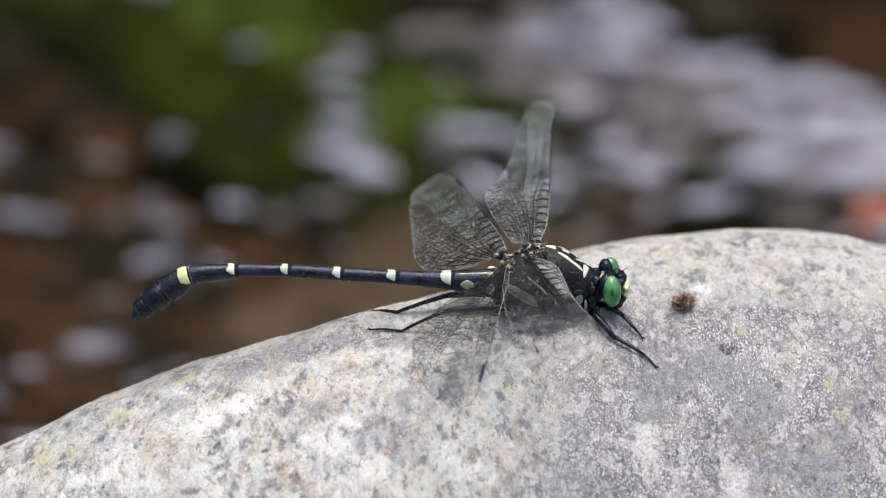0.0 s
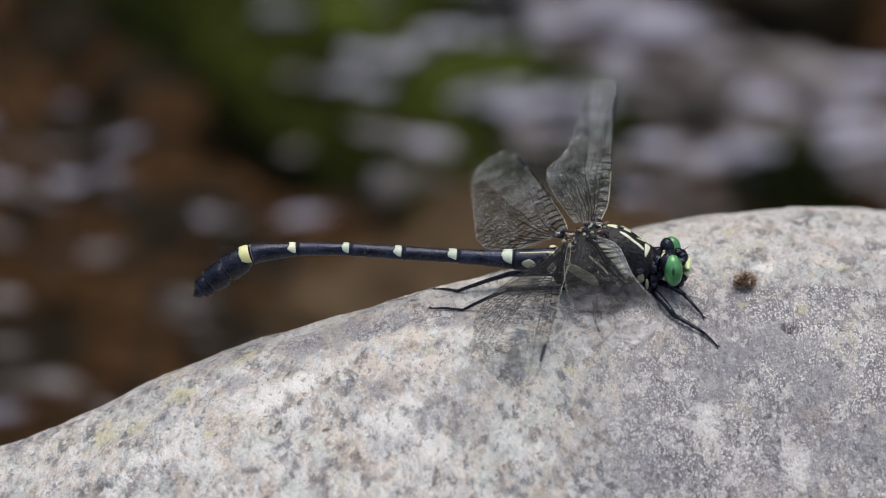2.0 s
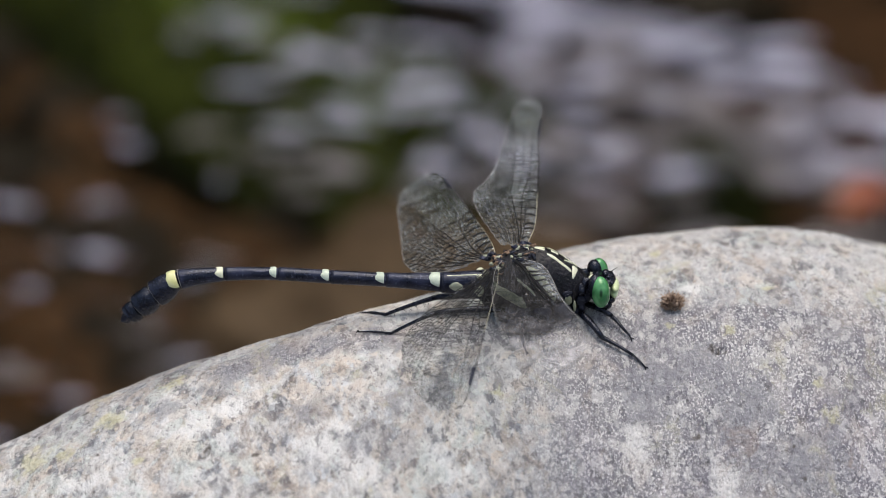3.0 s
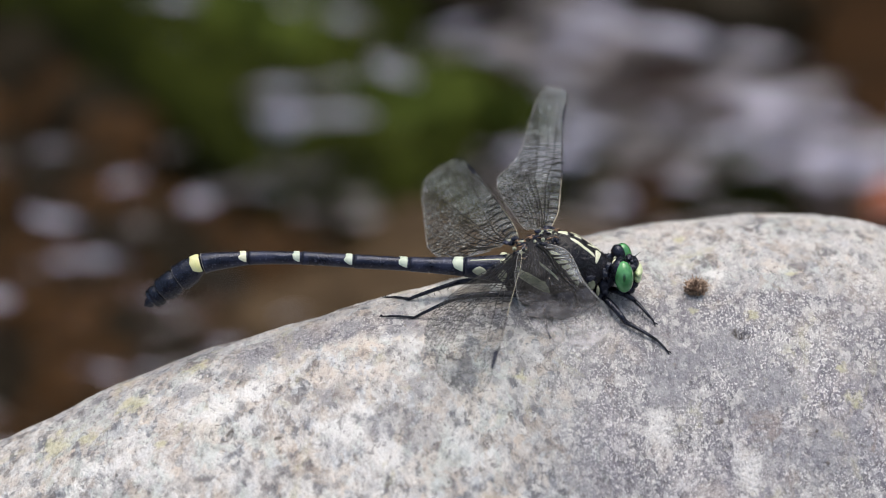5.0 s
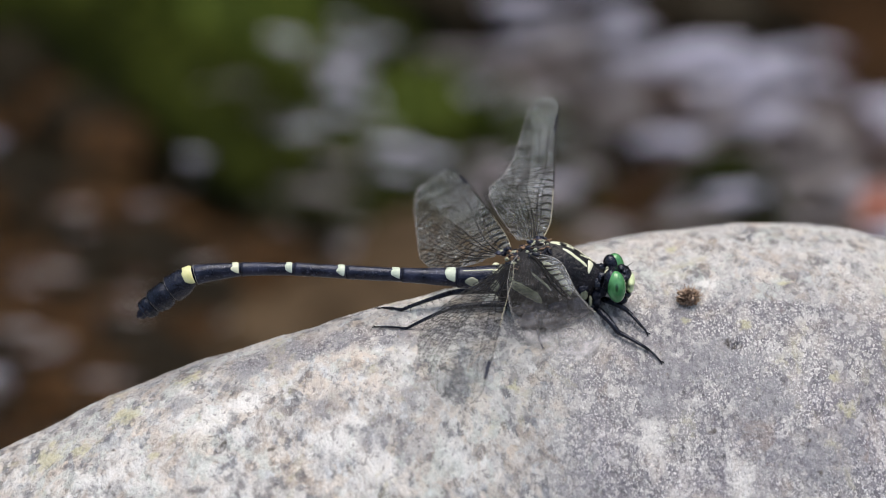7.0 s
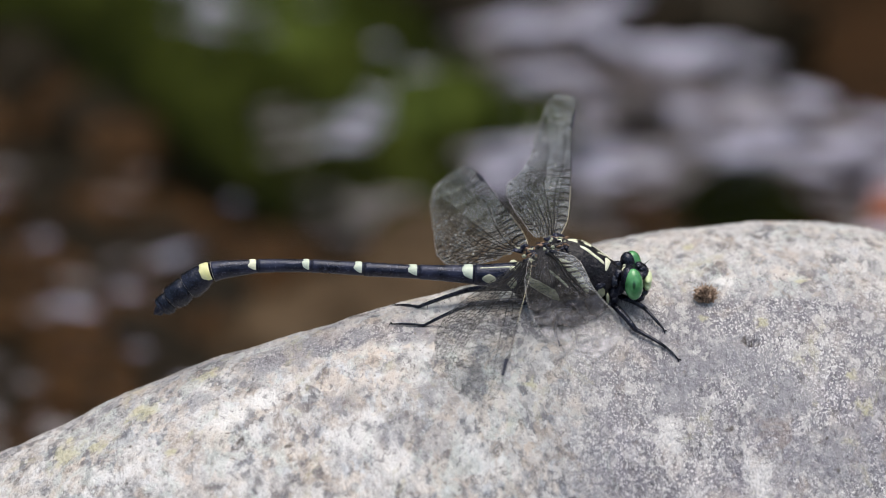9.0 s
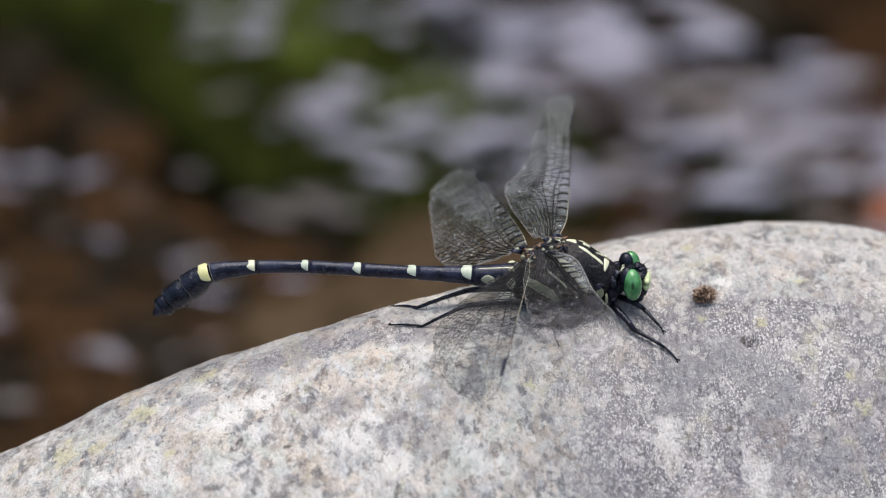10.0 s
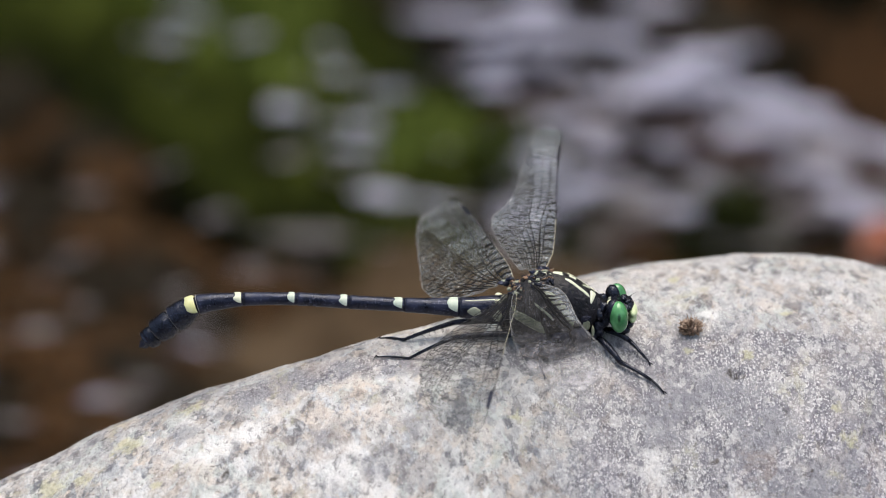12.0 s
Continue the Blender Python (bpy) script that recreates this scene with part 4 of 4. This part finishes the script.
    bm.from_mesh(me)
    bpy.data.meshes.remove(me)
    return bm


def build_wing(name, wing, film, seed, label, weight=1.0, ladder=0.1, boost=1.0):
    rng = random.Random(seed)
    w = part(name, wing.film(), film, fly, label)
    # long veins fan from the root to the back edge, with shorter ones between them further out
    paths = [lambda a: 0.075 + 0.02 * a, lambda a: 0.15 + 0.05 * a]
    starts, ends, sizes = [0.015, 0.015], [0.52, 0.985], [0.09, 0.11]
    for j in range(7):
        f0, end = 0.18 + 0.095 * j, 0.985 - 0.115 * j
        fan = lambda a, f0=f0, end=end, p=1.3 + 0.13 * j, w=j: f0 + (1 - f0) * (max(a, 0) / end) ** p + 0.012 * math.sin(a * 17 + w * 2)
        paths.append(fan)
        starts.append(0.015)
        ends.append(end)
        sizes.append(0.095 - 0.004 * j)
        if j:
            paths.append(lambda a, f=fan, g=last: 0.5 * (f(a) + g(a)) + 0.01 * math.sin(a * 40))
            starts.append(0.30 - 0.02 * j)
            ends.append(end + 0.055)
            sizes.append(0.06)
        last = fan
    low, near = weight < 0.6, weight < 0.9
    # a broad ladder panel along the inner front edge
    panel = lambda a: ladder * max(0.0, 1 - a / 0.46) ** 0.8
    paths = [lambda a, f=f: panel(a) + (1 - panel(a)) * f(a) for f in paths]
    if low:
        ends = [min(e, 0.47) if k < 2 else e for k, e in enumerate(ends)]
        sizes = [2.3 * r if k < 2 else 0.7 * r for k, r in enumerate(sizes)]
    for f, begin, end, r in zip(paths, starts, ends, sizes):
        n = 30
        line = []
        for i in range(n + 1):
            a = begin + (end - begin) * i / n
            if f(a) > 1.0 and len(line) > 2:
                break
            line.append(wing.point(a, min(f(a), 1.0), 0.03))
        part("long_vein", strip_tubes([line], [r * weight * boost], 0.75 / boost), VEIN, w)
    # cross veins between neighbours, with zigzag cells where the fan is wide
    cross, thin = [], []
    step = 1.05 / wing.length
    count = int(0.97 / step)
    for i in range(2, count):
        a = i * step
        fs = [0.0] + sorted([f(a) for f, s, e in zip(paths, starts, ends) if s < a < e and f(a) < 0.99]) + [1.0]
        lead, trail = wing.edges(a)
        chord = max(abs(trail - lead), 0.3) * wing.wide
        for lo, hi in zip(fs, fs[1:]):
            gap = (hi - lo) * chord
            m = max(1, int(round(gap / 1.2)))
            if lo == 0.0 and a < 0.46:
                m = 1
                if i % 2:
                    continue
            slip = rng.uniform(-0.45, 0.45) * step
            for q in range(m):
                p0, p1 = lo + (hi - lo) * q / m, lo + (hi - lo) * (q + 1) / m
                sh = (0.5 * step if q % 2 else 0.0) + slip
                b1 = min(max(a + sh, 0.01), 1)
                b2 = min(max(a + sh + rng.uniform(-0.25, 0.4) * step, 0.01), 1)
                cross.append([wing.point(b1, p0, 0.02), wing.point((b1 + b2) / 2 + 0.12 * step, (p0 + p1) / 2, 0.02), wing.point(b2, p1, 0.02)])
                thin.append(((0.27 if low else 0.14) if lo == 0.0 and a < 0.46 else 0.06 if m == 1 else 0.05) * (1.25 - (0.55 if weight > 1 else 1.0) * a))
                if q:
                    cross.append([wing.point(b1, p0, 0.02), wing.point(min(b1 + step, 1), min(p0 + rng.uniform(-0.15, 0.15) / chord, 1), 0.02)])
                    thin.append(0.05 * (1.25 - (0.55 if weight > 1 else 1.0) * a))
    tagged(part("cross_vein_net", strip_tubes(cross, [r * weight * boost for r in thin]), VEIN, w), kind="stuff")
    n = 100
    half = n // 5 if low else n // 2 if near else n // 3
    part("front_edge_vein", strip_tubes([[wing.point(i / n, 0.0, 0.03) for i in range(half + 1)]], [0.09 if low else 0.075]), EDGE_LIGHT if low else COSTA_PALE, w, "pale inner part of the front edge")
    part("front_edge_vein", strip_tubes([[wing.point(i / n, 0.0, 0.03) for i in range(half, n + 1)]], [0.09 if low else 0.075 if near else 0.11]), EDGE_LIGHT if low else VEIN, w, "outer part of the front edge")
    part("back_edge_vein", strip_tubes([[wing.point(i / n, 1.0, 0.02) for i in range(n + 1)]], [0.055 if low else 0.05 if near else 0.06]), VEIN if near and not low else EDGE_LIGHT, w)
    cell = sheet([wing.point(a, f, 0.06) * MM for a in np.linspace(0.74, 0.86, 8) for f in (0.004, 0.03, 0.06)], 8, 3)
    if weight > 0.6:
        part("wing_spot", cell, CHITIN, w, "dark cell near the wing tip")
    if low:
        strip = [wing.point(a, panel(a) * q, 0.05) * MM for a in np.linspace(0.03, 0.44, 24) for q in np.linspace(0.02, 0.98, 5)]
        part("front_panel", sheet(strip, 24, 5), FILM_PANEL, w, "milky ladder panel along the front edge")
    for k in range(5):
        at = wing.point(0.0, 0.02 + 0.08 * k) + Vector((rng.uniform(-0.3, 0.3), rng.uniform(-0.3, 0.3), rng.uniform(-0.5, 0.1)))
        size = rng.uniform(0.36, 0.60) * MM
        part("wing_root", blob(at * MM, (size * 1.3, size, size * 0.7), 2, 0.8, seed + k, 1.8), (CHITIN_DULL, CHITIN, GREY_MARK)[k % 3], w)


build_abdomen()
build_thorax()
build_head()
build_prothorax()
build_coxae()
build_legs()
build_wing("far_forewing", Wing((13.9, 2.2, -0.2), (2.7, 43.3, 4.5), (-1, 0.05, 0.0), FORE, 0.8), FILM, 11, "raised clear forewing with a ragged back edge", 1.2, 0.20)
build_wing("far_hindwing", Wing((9.2, 2.2, -1.6), (-8.9, 39.5, -4.4), (-0.90, 0.0, -0.46), HIND, 0.8), FILM, 12, "clear hindwing with smoky sheen", 1.2, 0.14)
build_wing("near_forewing", Wing((12.6, -2.4, -0.4), (9.4, -38.5, 0.9), (-1, 0.0, -0.06), FORE_LOW, 0.5), FILM_SKY_TIP, 13, "clear forewing spread low over the stone", 0.55, 0.40, 1.3)
build_wing("near_hindwing", Wing((9.6, -2.6, -1.6), (-5.6, -37.5, -4.6), (-0.94, -0.05, -0.05), HIND_LOW, 0.8, 1.0), FILM_NEAR, 14, "clear hindwing spread low over the stone", 0.89, 0.14, 1.25)


# ---- the crumb of debris on the stone ----
def build_debris():
    rng = random.Random(7)
    x0, y0 = 36.4, 2.2
    z0 = rock_height(x0, y0)
    lumps = []
    for i in range(60):
        a, r = rng.uniform(0, 6.28), 1.6 * math.sqrt(rng.random())
        h = rng.uniform(0, 2.7) * (1 - 0.5 * r / 1.6)
        c = Vector((x0 + r * math.cos(a), y0 + r * math.sin(a), z0 + h + 0.1)) * MM
        q = rng.uniform(0.14, 0.32) * MM
        lumps.append(blob(c, (q, q, q * rng.uniform(0.8, 1.6)), 1, 0.5, i * 1.3, 2.0))
    # dry scales and bristles that fan upwards
    for i in range(330):
        a, out = rng.uniform(0, 6.28), 1.2 * math.sqrt(rng.random())
        p = Vector((x0 + out * math.cos(a), y0 + out * math.sin(a), z0 + rng.uniform(0.1, 2.0) * (1.1 - 0.4 * out)))
        way = Vector((math.cos(a) * (0.25 + out), math.sin(a) * (0.25 + out), rng.uniform(0.3, 1.5))).normalized()
        lumps.append(rod([p, p + way * rng.uniform(0.2, 0.4), p + way * rng.uniform(0.55, 1.35) + Vector((0, 0, rng.uniform(-0.1, 0.2)))], [0.10, 0.085, 0.02], 4))
    return thing("debris_crumb", join(lumps), DEBRIS, "crumbly dry brown plant debris on the boulder", "debris")


build_debris()


# ---- the stream behind ----
WATER_Z, BED_Z = -0.205, -0.235


def build_ground():
    """Stream bed that runs into the banks and on to the horizon."""
    xs = sorted({round(v, 3) for v in (*np.linspace(-1.2, 1.2, 97), *(s * q for s in (-1, 1) for q in (1.6, 2.4, 4, 8, 20, 60, 200, 600)))})
    ys = sorted({round(v, 3) for v in (*np.linspace(-1.0, 2.4, 120), -1.6, -3, -8, -25, -90, -400, 3.2, 5, 9, 20, 60, 200, 600)})
    verts = []
    for x in xs:
        for y in ys:
            bank = min(max((abs(y - 0.4) - 1.6) / 2.0, 0.0), 1.0)
            z = BED_Z + 0.012 * noise.noise((x * 9, y * 9, 0)) + 0.006 * noise.noise((x * 30, y * 30, 3)) + bank * 0.5
            verts.append((x, y, z))
    me = bpy.data.meshes.new("ground")
    me.from_pydata(verts, [], grid_faces(len(xs), len(ys)))
    me.materials.append(BED)
    me.polygons.foreach_set("use_smooth", [True] * len(me.polygons))
    tagged(new("ground", me), "brown stream bed of silt and gravel", "stream bed", kind="structure")


def stone_mesh(name, size, mat, seed, rough=0.28):
    return as_mesh(name, blob((0, 0, 0), size, 4, rough, seed, 1.3), mat)


def build_stones():
    rng = random.Random(21)
    spots = []

    def strew(n, x0, x1, y0, y1, r0, r1, brown):
        """n cobbles over a stretch of the bed; brown: the share of brown ones."""
        for i in range(n):
            spots.append((rng.uniform(x0, x1), rng.uniform(y0, y1), rng.uniform(r0, r1), BROWN_STONE if rng.random() < brown else DARK_STONE))
    # brown cobbles along the far left bank, a dark channel beside the moss, mixed ones in the near shallows
    strew(24, -0.150, -0.098, 0.50, 0.66, 0.007, 0.016, 0.55)
    strew(20, -0.100, -0.078, 0.47, 0.64, 0.007, 0.016, 0.25)
    strew(34, -0.140, -0.060, 0.43, 0.50, 0.006, 0.016, 0.5)
    strew(60, -0.125, -0.045, 0.30, 0.42, 0.005, 0.017, 0.55)
    strew(40, -0.125, -0.052, 0.40, 0.47, 0.006, 0.015, 0.25)
    strew(20, -0.066, -0.012, 0.452, 0.498, 0.007, 0.014, 0.8)
    # dark ones towards the far bank, brown ones below the chute
    strew(18, -0.020, 0.200, 0.58, 0.76, 0.015, 0.036, 0.15)
    strew(30, 0.015, 0.180, 0.38, 0.50, 0.010, 0.022, 0.8)
    # pale brown slabs in the slack water behind the boulder
    for x, y, r in ((-0.030, 0.438, 0.024), (-0.006, 0.454, 0.028), (-0.022, 0.418, 0.030), (-0.044, 0.424, 0.018), (0.002, 0.428, 0.030), (0.020, 0.446, 0.030)):
        spots.append((x, y, r, SILT_STONE))
    meshes = {}
    for i, (x, y, r, mat) in enumerate(spots):
        key = (mat.name, i % 5)
        if key not in meshes:
            meshes[key] = stone_mesh("cobble", (1.0, 0.85, 0.55), mat, i * 2.7)
        ob = new("cobble", meshes[key])
        ob.matrix_basis = pose(x, y, BED_Z + r * 0.35, 0, 0, rng.uniform(0, 360)) @ Matrix.Diagonal((r, r, r, 1))
        label = {"wet dark stone": "wet dark cobble in the stream", "silty brown stone": "pale silty slab in slack water"}.get(mat.name, "wet brown cobble in the shallow stream")
        tagged(ob, label, "stone", "cobbles in the stream")


def build_moss():
    """A long mossy ledge that slants through the stream, with smaller mossy stones at its foot."""
    rng = random.Random(33)
    ledge = ((-0.058, 0.615, 0.041, 0.110, 0.027, 19, 0.10), (-0.082, 0.660, 0.050, 0.080, 0.030, 24, 0.14), (-0.010, 0.524, 0.036, 0.036, 0.027, -30, 0.14),
             (0.014, 0.510, 0.018, 0.015, 0.026, -20, 0.2), (0.066, 0.486, 0.013, 0.008, 0.021, -30, 0.2))
    for i, (x, y, rx, ry, rz, turn, rough) in enumerate(ledge):
        bm = blob((0, 0, 0), (rx, ry, rz), 5 if i < 2 else 4, rough, i * 5.3, 1.6)
        stone = thing("mossy_stone", bm, MOSS, "long ledge of stone under wet green moss" if i < 2 else "stone covered with wet green moss in the stream", "stone", "mossy stones")
        stone.matrix_basis = pose(x, y, BED_Z + 0.006, 0, 0, turn)
        tufts = []
        for k in range(1500 if i == 0 else 300):
            a, e = rng.uniform(0, 6.28), math.asin(rng.uniform(0.1, 1))
            n = Vector((math.cos(a) * math.cos(e), math.sin(a) * math.cos(e), math.sin(e)))
            p = Vector((n.x * rx, n.y * ry, n.z * rz))
            tip = p + (n + Vector((rng.uniform(-0.6, 0.6), rng.uniform(-0.6, 0.6), 0.2))) * rng.uniform(0.003, 0.006)
            tufts.append(([p / MM, tip / MM], 0.8))
        tagged(part("moss_cover", strip_tubes([q for q, r in tufts], [r for q, r in tufts], 0.6), MOSS, stone, "fine green moss tufts"), kind="stuff")


def ripple_height(x, y):
    return 0.0034 * noise.noise((x * 35, y * 53, 0.0)) + 0.0016 * noise.noise((x * 93, y * 127, 5.0)) + 0.0045 * noise.noise((x * 12, y * 16, 8.0))


def build_water():
    xs = sorted({round(float(v), 3) for v in (*np.linspace(-0.5, 0.5, 121), *np.linspace(-6, 6, 49))})
    ys = sorted({round(float(v), 3) for v in (*np.linspace(0.2, 0.9, 81), *np.linspace(-1.3, 2.1, 35))})
    pts = [(x, y, WATER_Z + 0.35 * ripple_height(x, y)) for x in xs for y in ys]
    nx, ny = len(xs), len(ys)
    ob = thing("water", sheet(pts, nx, ny), WATER, "clear shallow stream water with ripples", "water", kind="structure", closed=False)
    ob.visible_shadow = False


def crest_mesh(seed, length, width, height):
    """Broken white wave crest, also painted glint: a torn row of low foam lumps."""
    rng = random.Random(seed)
    lumps = []
    for i in range(7):
        bm = bmesh.new()
        bmesh.ops.create_icosphere(bm, subdivisions=3 if i < 2 else 2, radius=1.0)
        size = rng.uniform(0.5, 0.72) if i < 2 else rng.uniform(0.2, 0.42)
        at = Vector((rng.uniform(-0.45, 0.45), rng.uniform(-0.35, 0.35), 0)) if i < 2 else Vector((rng.uniform(-1.5, 1.5), rng.uniform(-1.5, 1.5), rng.uniform(-0.3, 0.1)))
        for v in bm.verts:
            n = v.co.copy()
            k = size * (1 + 0.5 * noise.fractal(n * 1.9 + Vector((seed + i, -seed, seed * 0.3)), 0.7, 2.0, 3))
            v.co = ((n.x * k * 1.25 + at.x) * length, (n.y * k + at.y) * width, (n.z * k + at.z) * height)
        lumps.append(bm)
    return as_mesh("crest_glint", join(lumps), FOAM_GLINT)


CRESTS = []
# how far crests and painted glints rise over ledge and shallows: seconds, share
LEDGE_SURGE = ((0, -0.2), (1, 0.2), (1.5, 0.6), (2.0, 0.1), (2.5, -0.8), (3.0, 0.7), (4.2, 0.2), (5.0, 0.5), (5.5, 1.4), (5.8, 1.5), (6.1, 0.2), (6.5, -0.1), (7.0, -0.2), (7.5, 1.5), (8.5, 0.0), (9.5, -0.3), (10.0, 0.4), (10.5, 0.6), (11.0, -0.2), (11.5, 0.6), (12.0, 0.0))
UPPER_SURGE = ((0, 0.4), (0.5, -0.9), (1.0, 0.8), (1.5, 0.6), (2.0, -0.4), (2.5, 0.7), (3.0, 0.2), (4.0, 0.1), (5.0, -0.4), (5.5, 0.1), (6.5, 0.2), (7.0, 0.5), (7.5, -0.2), (8.5, 0.2), (9.5, -0.7), (10.0, 0.3), (10.5, 0.2), (11.0, -0.9), (11.5, -0.9), (12.0, 0.9))
LOWER_SURGE = ((0, 0.3), (0.5, 0.1), (1.0, 0.9), (1.5, -0.8), (2.0, 0.3), (2.5, -0.8), (3.0, -0.8), (4.0, 0.2), (5.0, 0.6), (5.5, 0.6), (6.5, 0.4), (7.0, -0.3), (7.5, 0.5), (8.5, 0.2), (9.5, 0.5), (10.0, 0.2), (10.5, 0.5), (11.0, -0.4), (11.5, 0.3), (12.0, -0.1))
SHALLOWS_SURGE = ((0, 0.3), (1.0, 0.6), (1.5, -0.4), (2.0, 0.2), (2.5, -0.2), (3.0, 0.4), (5.5, 0.3), (6.5, -0.2), (7.5, -0.5), (9.5, 0.3), (10.0, 0.4), (10.5, 0.0), (11.5, -0.5), (12.0, -0.6))


def build_crests():
    rng = random.Random(55)
    shapes = [crest_mesh(i * 3.7, 1.0 + 0.16 * i, 0.60 - 0.05 * i, 0.30) for i in range(6)]
    def add(x, y, r, swing, rise, pace, surge=None):
        ob = new("crest_glint", shapes[len(CRESTS) % 6])
        ob.scale = (r, r, r)
        tagged(ob, "broken white wave crest with painted sky glint on the stream", "wave", "wave crests on the stream")
        CRESTS.append((ob, x, y, r, swing, rise, pace, rng.uniform(0, 6.28), rng.uniform(-25, 25), surge))
    # white water of the chute, slanting from the far side to downstream
    for i in range(146):
        d, v = 0.1425 * rng.random() ** 0.72, max(-1.3, min(1.3, rng.gauss(0, 0.65)))
        y = 0.5716 - 0.45 * d - 3.47 * d * d + v * min(0.0135 + 0.42 * d, 0.0435 if v < 0 else 0.0315 - 0.12 * d)
        add(0.0075 + d, y, rng.uniform(0.0034, 0.0075), 0.0105, 0.0105, rng.uniform(0.7, 1.6), UPPER_SURGE if v > -0.2 else LOWER_SURGE)
    for i in range(36):
        add(rng.uniform(0.005, 0.100), rng.uniform(0.463, 0.508), rng.uniform(0.003, 0.006), 0.009, 0.0135, rng.uniform(0.7, 1.5))
    # white streaks of the near shallows
    for i in range(22):
        add(rng.uniform(-0.157, -0.052), rng.uniform(0.29, 0.41), rng.uniform(0.0015, 0.0049), 0.0105, 0.018, rng.uniform(0.7, 1.5))
    # sky glints over the mossy ledge, painted as small white lumps
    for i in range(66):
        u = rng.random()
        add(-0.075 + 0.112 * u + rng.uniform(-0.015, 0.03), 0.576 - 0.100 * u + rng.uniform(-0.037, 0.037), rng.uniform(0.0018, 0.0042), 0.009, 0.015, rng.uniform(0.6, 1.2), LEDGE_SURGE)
    # pale water that slides off the end of the ledge
    for i in range(34):
        add(rng.uniform(-0.036, 0.034), rng.uniform(0.478, 0.545), rng.uniform(0.0030, 0.0056), 0.009, 0.012, rng.uniform(0.6, 1.2), LEDGE_SURGE)
    # sky glints over the brown shallows, painted as small white lumps
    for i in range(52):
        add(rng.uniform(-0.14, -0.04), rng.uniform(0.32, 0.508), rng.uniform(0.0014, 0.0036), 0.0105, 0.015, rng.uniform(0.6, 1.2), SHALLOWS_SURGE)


def build_leaf():
    pts = []
    for i in range(12):
        u = i / 11
        w = 0.0083 * math.sin(math.pi * min(u * 0.96 + 0.04, 1)) ** 0.7
        for j in range(7):
            v = j / 3 - 1
            pts.append((u * 0.0255 - 0.0128, w * v, 0.003 * abs(v) * w / 0.0083 + 0.0022 * math.sin(u * 5)))
    ob = thing("fallen_leaf", sheet(pts, 12, 7), LEAF, "orange fallen leaf lying at the water's edge", "leaf")
    part("midrib", rod([(-14.3, 0, 0.3), (0, 0, 2.0), (12.8, 0, -1.6)], [0.4, 0.3, 0.15], 5), DEBRIS, ob)
    ob.matrix_basis = pose(0.106, 0.459, WATER_Z - 0.001, 0, 0, 30)


def build_sky_screen():
    """Unseen slope added to darken reflections: steep across the stream, lower round the rest."""
    pts = []
    n, m = 90, 10
    for i in range(n):
        a = 2 * math.pi * i / (n - 1)
        across = max(0.0, math.sin(a)) ** 0.7
        for j in range(m):
            r = 9 - 6.4 * across + j * (1.4 - 1.15 * across) + 0.35 * noise.noise((math.cos(a) * 5, math.sin(a) * 5, j * 0.7))
            h = -0.5 + j * (0.35 + 0.30 * across) + (0.25 * noise.noise((math.cos(a) * 7, math.sin(a) * 7, j * 0.8)) if j else 0)
            pts.append((r * math.cos(a), r * math.sin(a), h))
    thing("unseen_slope", sheet(pts, n, m), SKY_SCREEN, "unseen dark slope added to darken reflections", "bank", kind="structure")


build_ground()
build_stones()
build_moss()
build_water()
build_crests()
build_leaf()
build_sky_screen()


# ---- a midge that flies past ----
def build_midge():
    midge = tagged(new("midge"), "tiny pale tan midge in flight over the stream", "insect")
    part("body", rod([(-0.75, 0, -0.08), (-0.25, 0, 0), (0.3, 0, 0.05), (0.6, 0, 0)], [0.10, 0.25, 0.27, 0.15], 8), MIDGE, midge)
    part("head", blob((0.70 * MM, 0, -0.02 * MM), (0.18 * MM, 0.19 * MM, 0.18 * MM), 2), MIDGE, midge)
    for k in (-1, 1):
        pts = [((0.1 - 0.55 * u + 0.10 * v * math.sin(math.pi * u)) * MM, k * (0.1 + 0.55 * u + 0.12 * v * math.sin(math.pi * u)) * MM, (0.12 + 0.35 * u) * MM) for u in np.linspace(0, 1, 8) for v in (-1, 0, 1)]
        part("wing", sheet(pts, 8, 3), FILM, midge)
    return midge


midge = build_midge()
# seconds, right and up in mm in the plane of the dragonfly, heading in degrees
MIDGE_PATH = [(0.0, -40, 90, 0), (6.0, -10, 80, 20), (10.1, 9, 58, 10), (10.2, 18.3, 35.6, -30), (10.3, 12, 56, 20), (10.4, 5, 62, 10), (10.8, 14, 46, -20), (11.0, 19.9, 36.8, -40), (11.1, 21.5, 43, 20), (11.2, 19.7, 39.4, 30), (11.3, 27.9, 27.1, -60), (11.4, 44.4, 28.9, 10), (11.5, 76, 40, 30), (11.7, 95, 54, 30), (12.0, 115, 75, 20)]


# ---- what moves: the wave crests rock and drift on the water, the midge flies by ----
def motions():
    for ob, x, y, r, swing, rise, pace, phase, turn, surge in CRESTS:
        rows = []
        for i in range(61):
            t = 0.2 * i
            a = phase + 2 * math.pi * t / pace
            b = phase * 1.7 + 2 * math.pi * t / (pace * 1.83)
            lift = 0.0075 * float(np.interp(t, *zip(*surge))) if surge else 0.0
            rows.append((t, pose(x + swing * math.sin(b), y - 0.3 * swing * math.sin(b) + 0.2 * swing * math.cos(a),
                                 WATER_Z - 0.7 * rise + rise * math.sin(a) + lift, 12 * math.cos(a), 10 * math.sin(b), turn + 10 * math.sin(b))))
        walk(ob, rows)
    walk(midge, [(t, Matrix.Translation(Vector((x * MM, 0, 0)) + UP * up * MM) @ pose(0, 0, 0, 0, -turn, 25)) for t, x, up, turn in MIDGE_PATH])


motions()
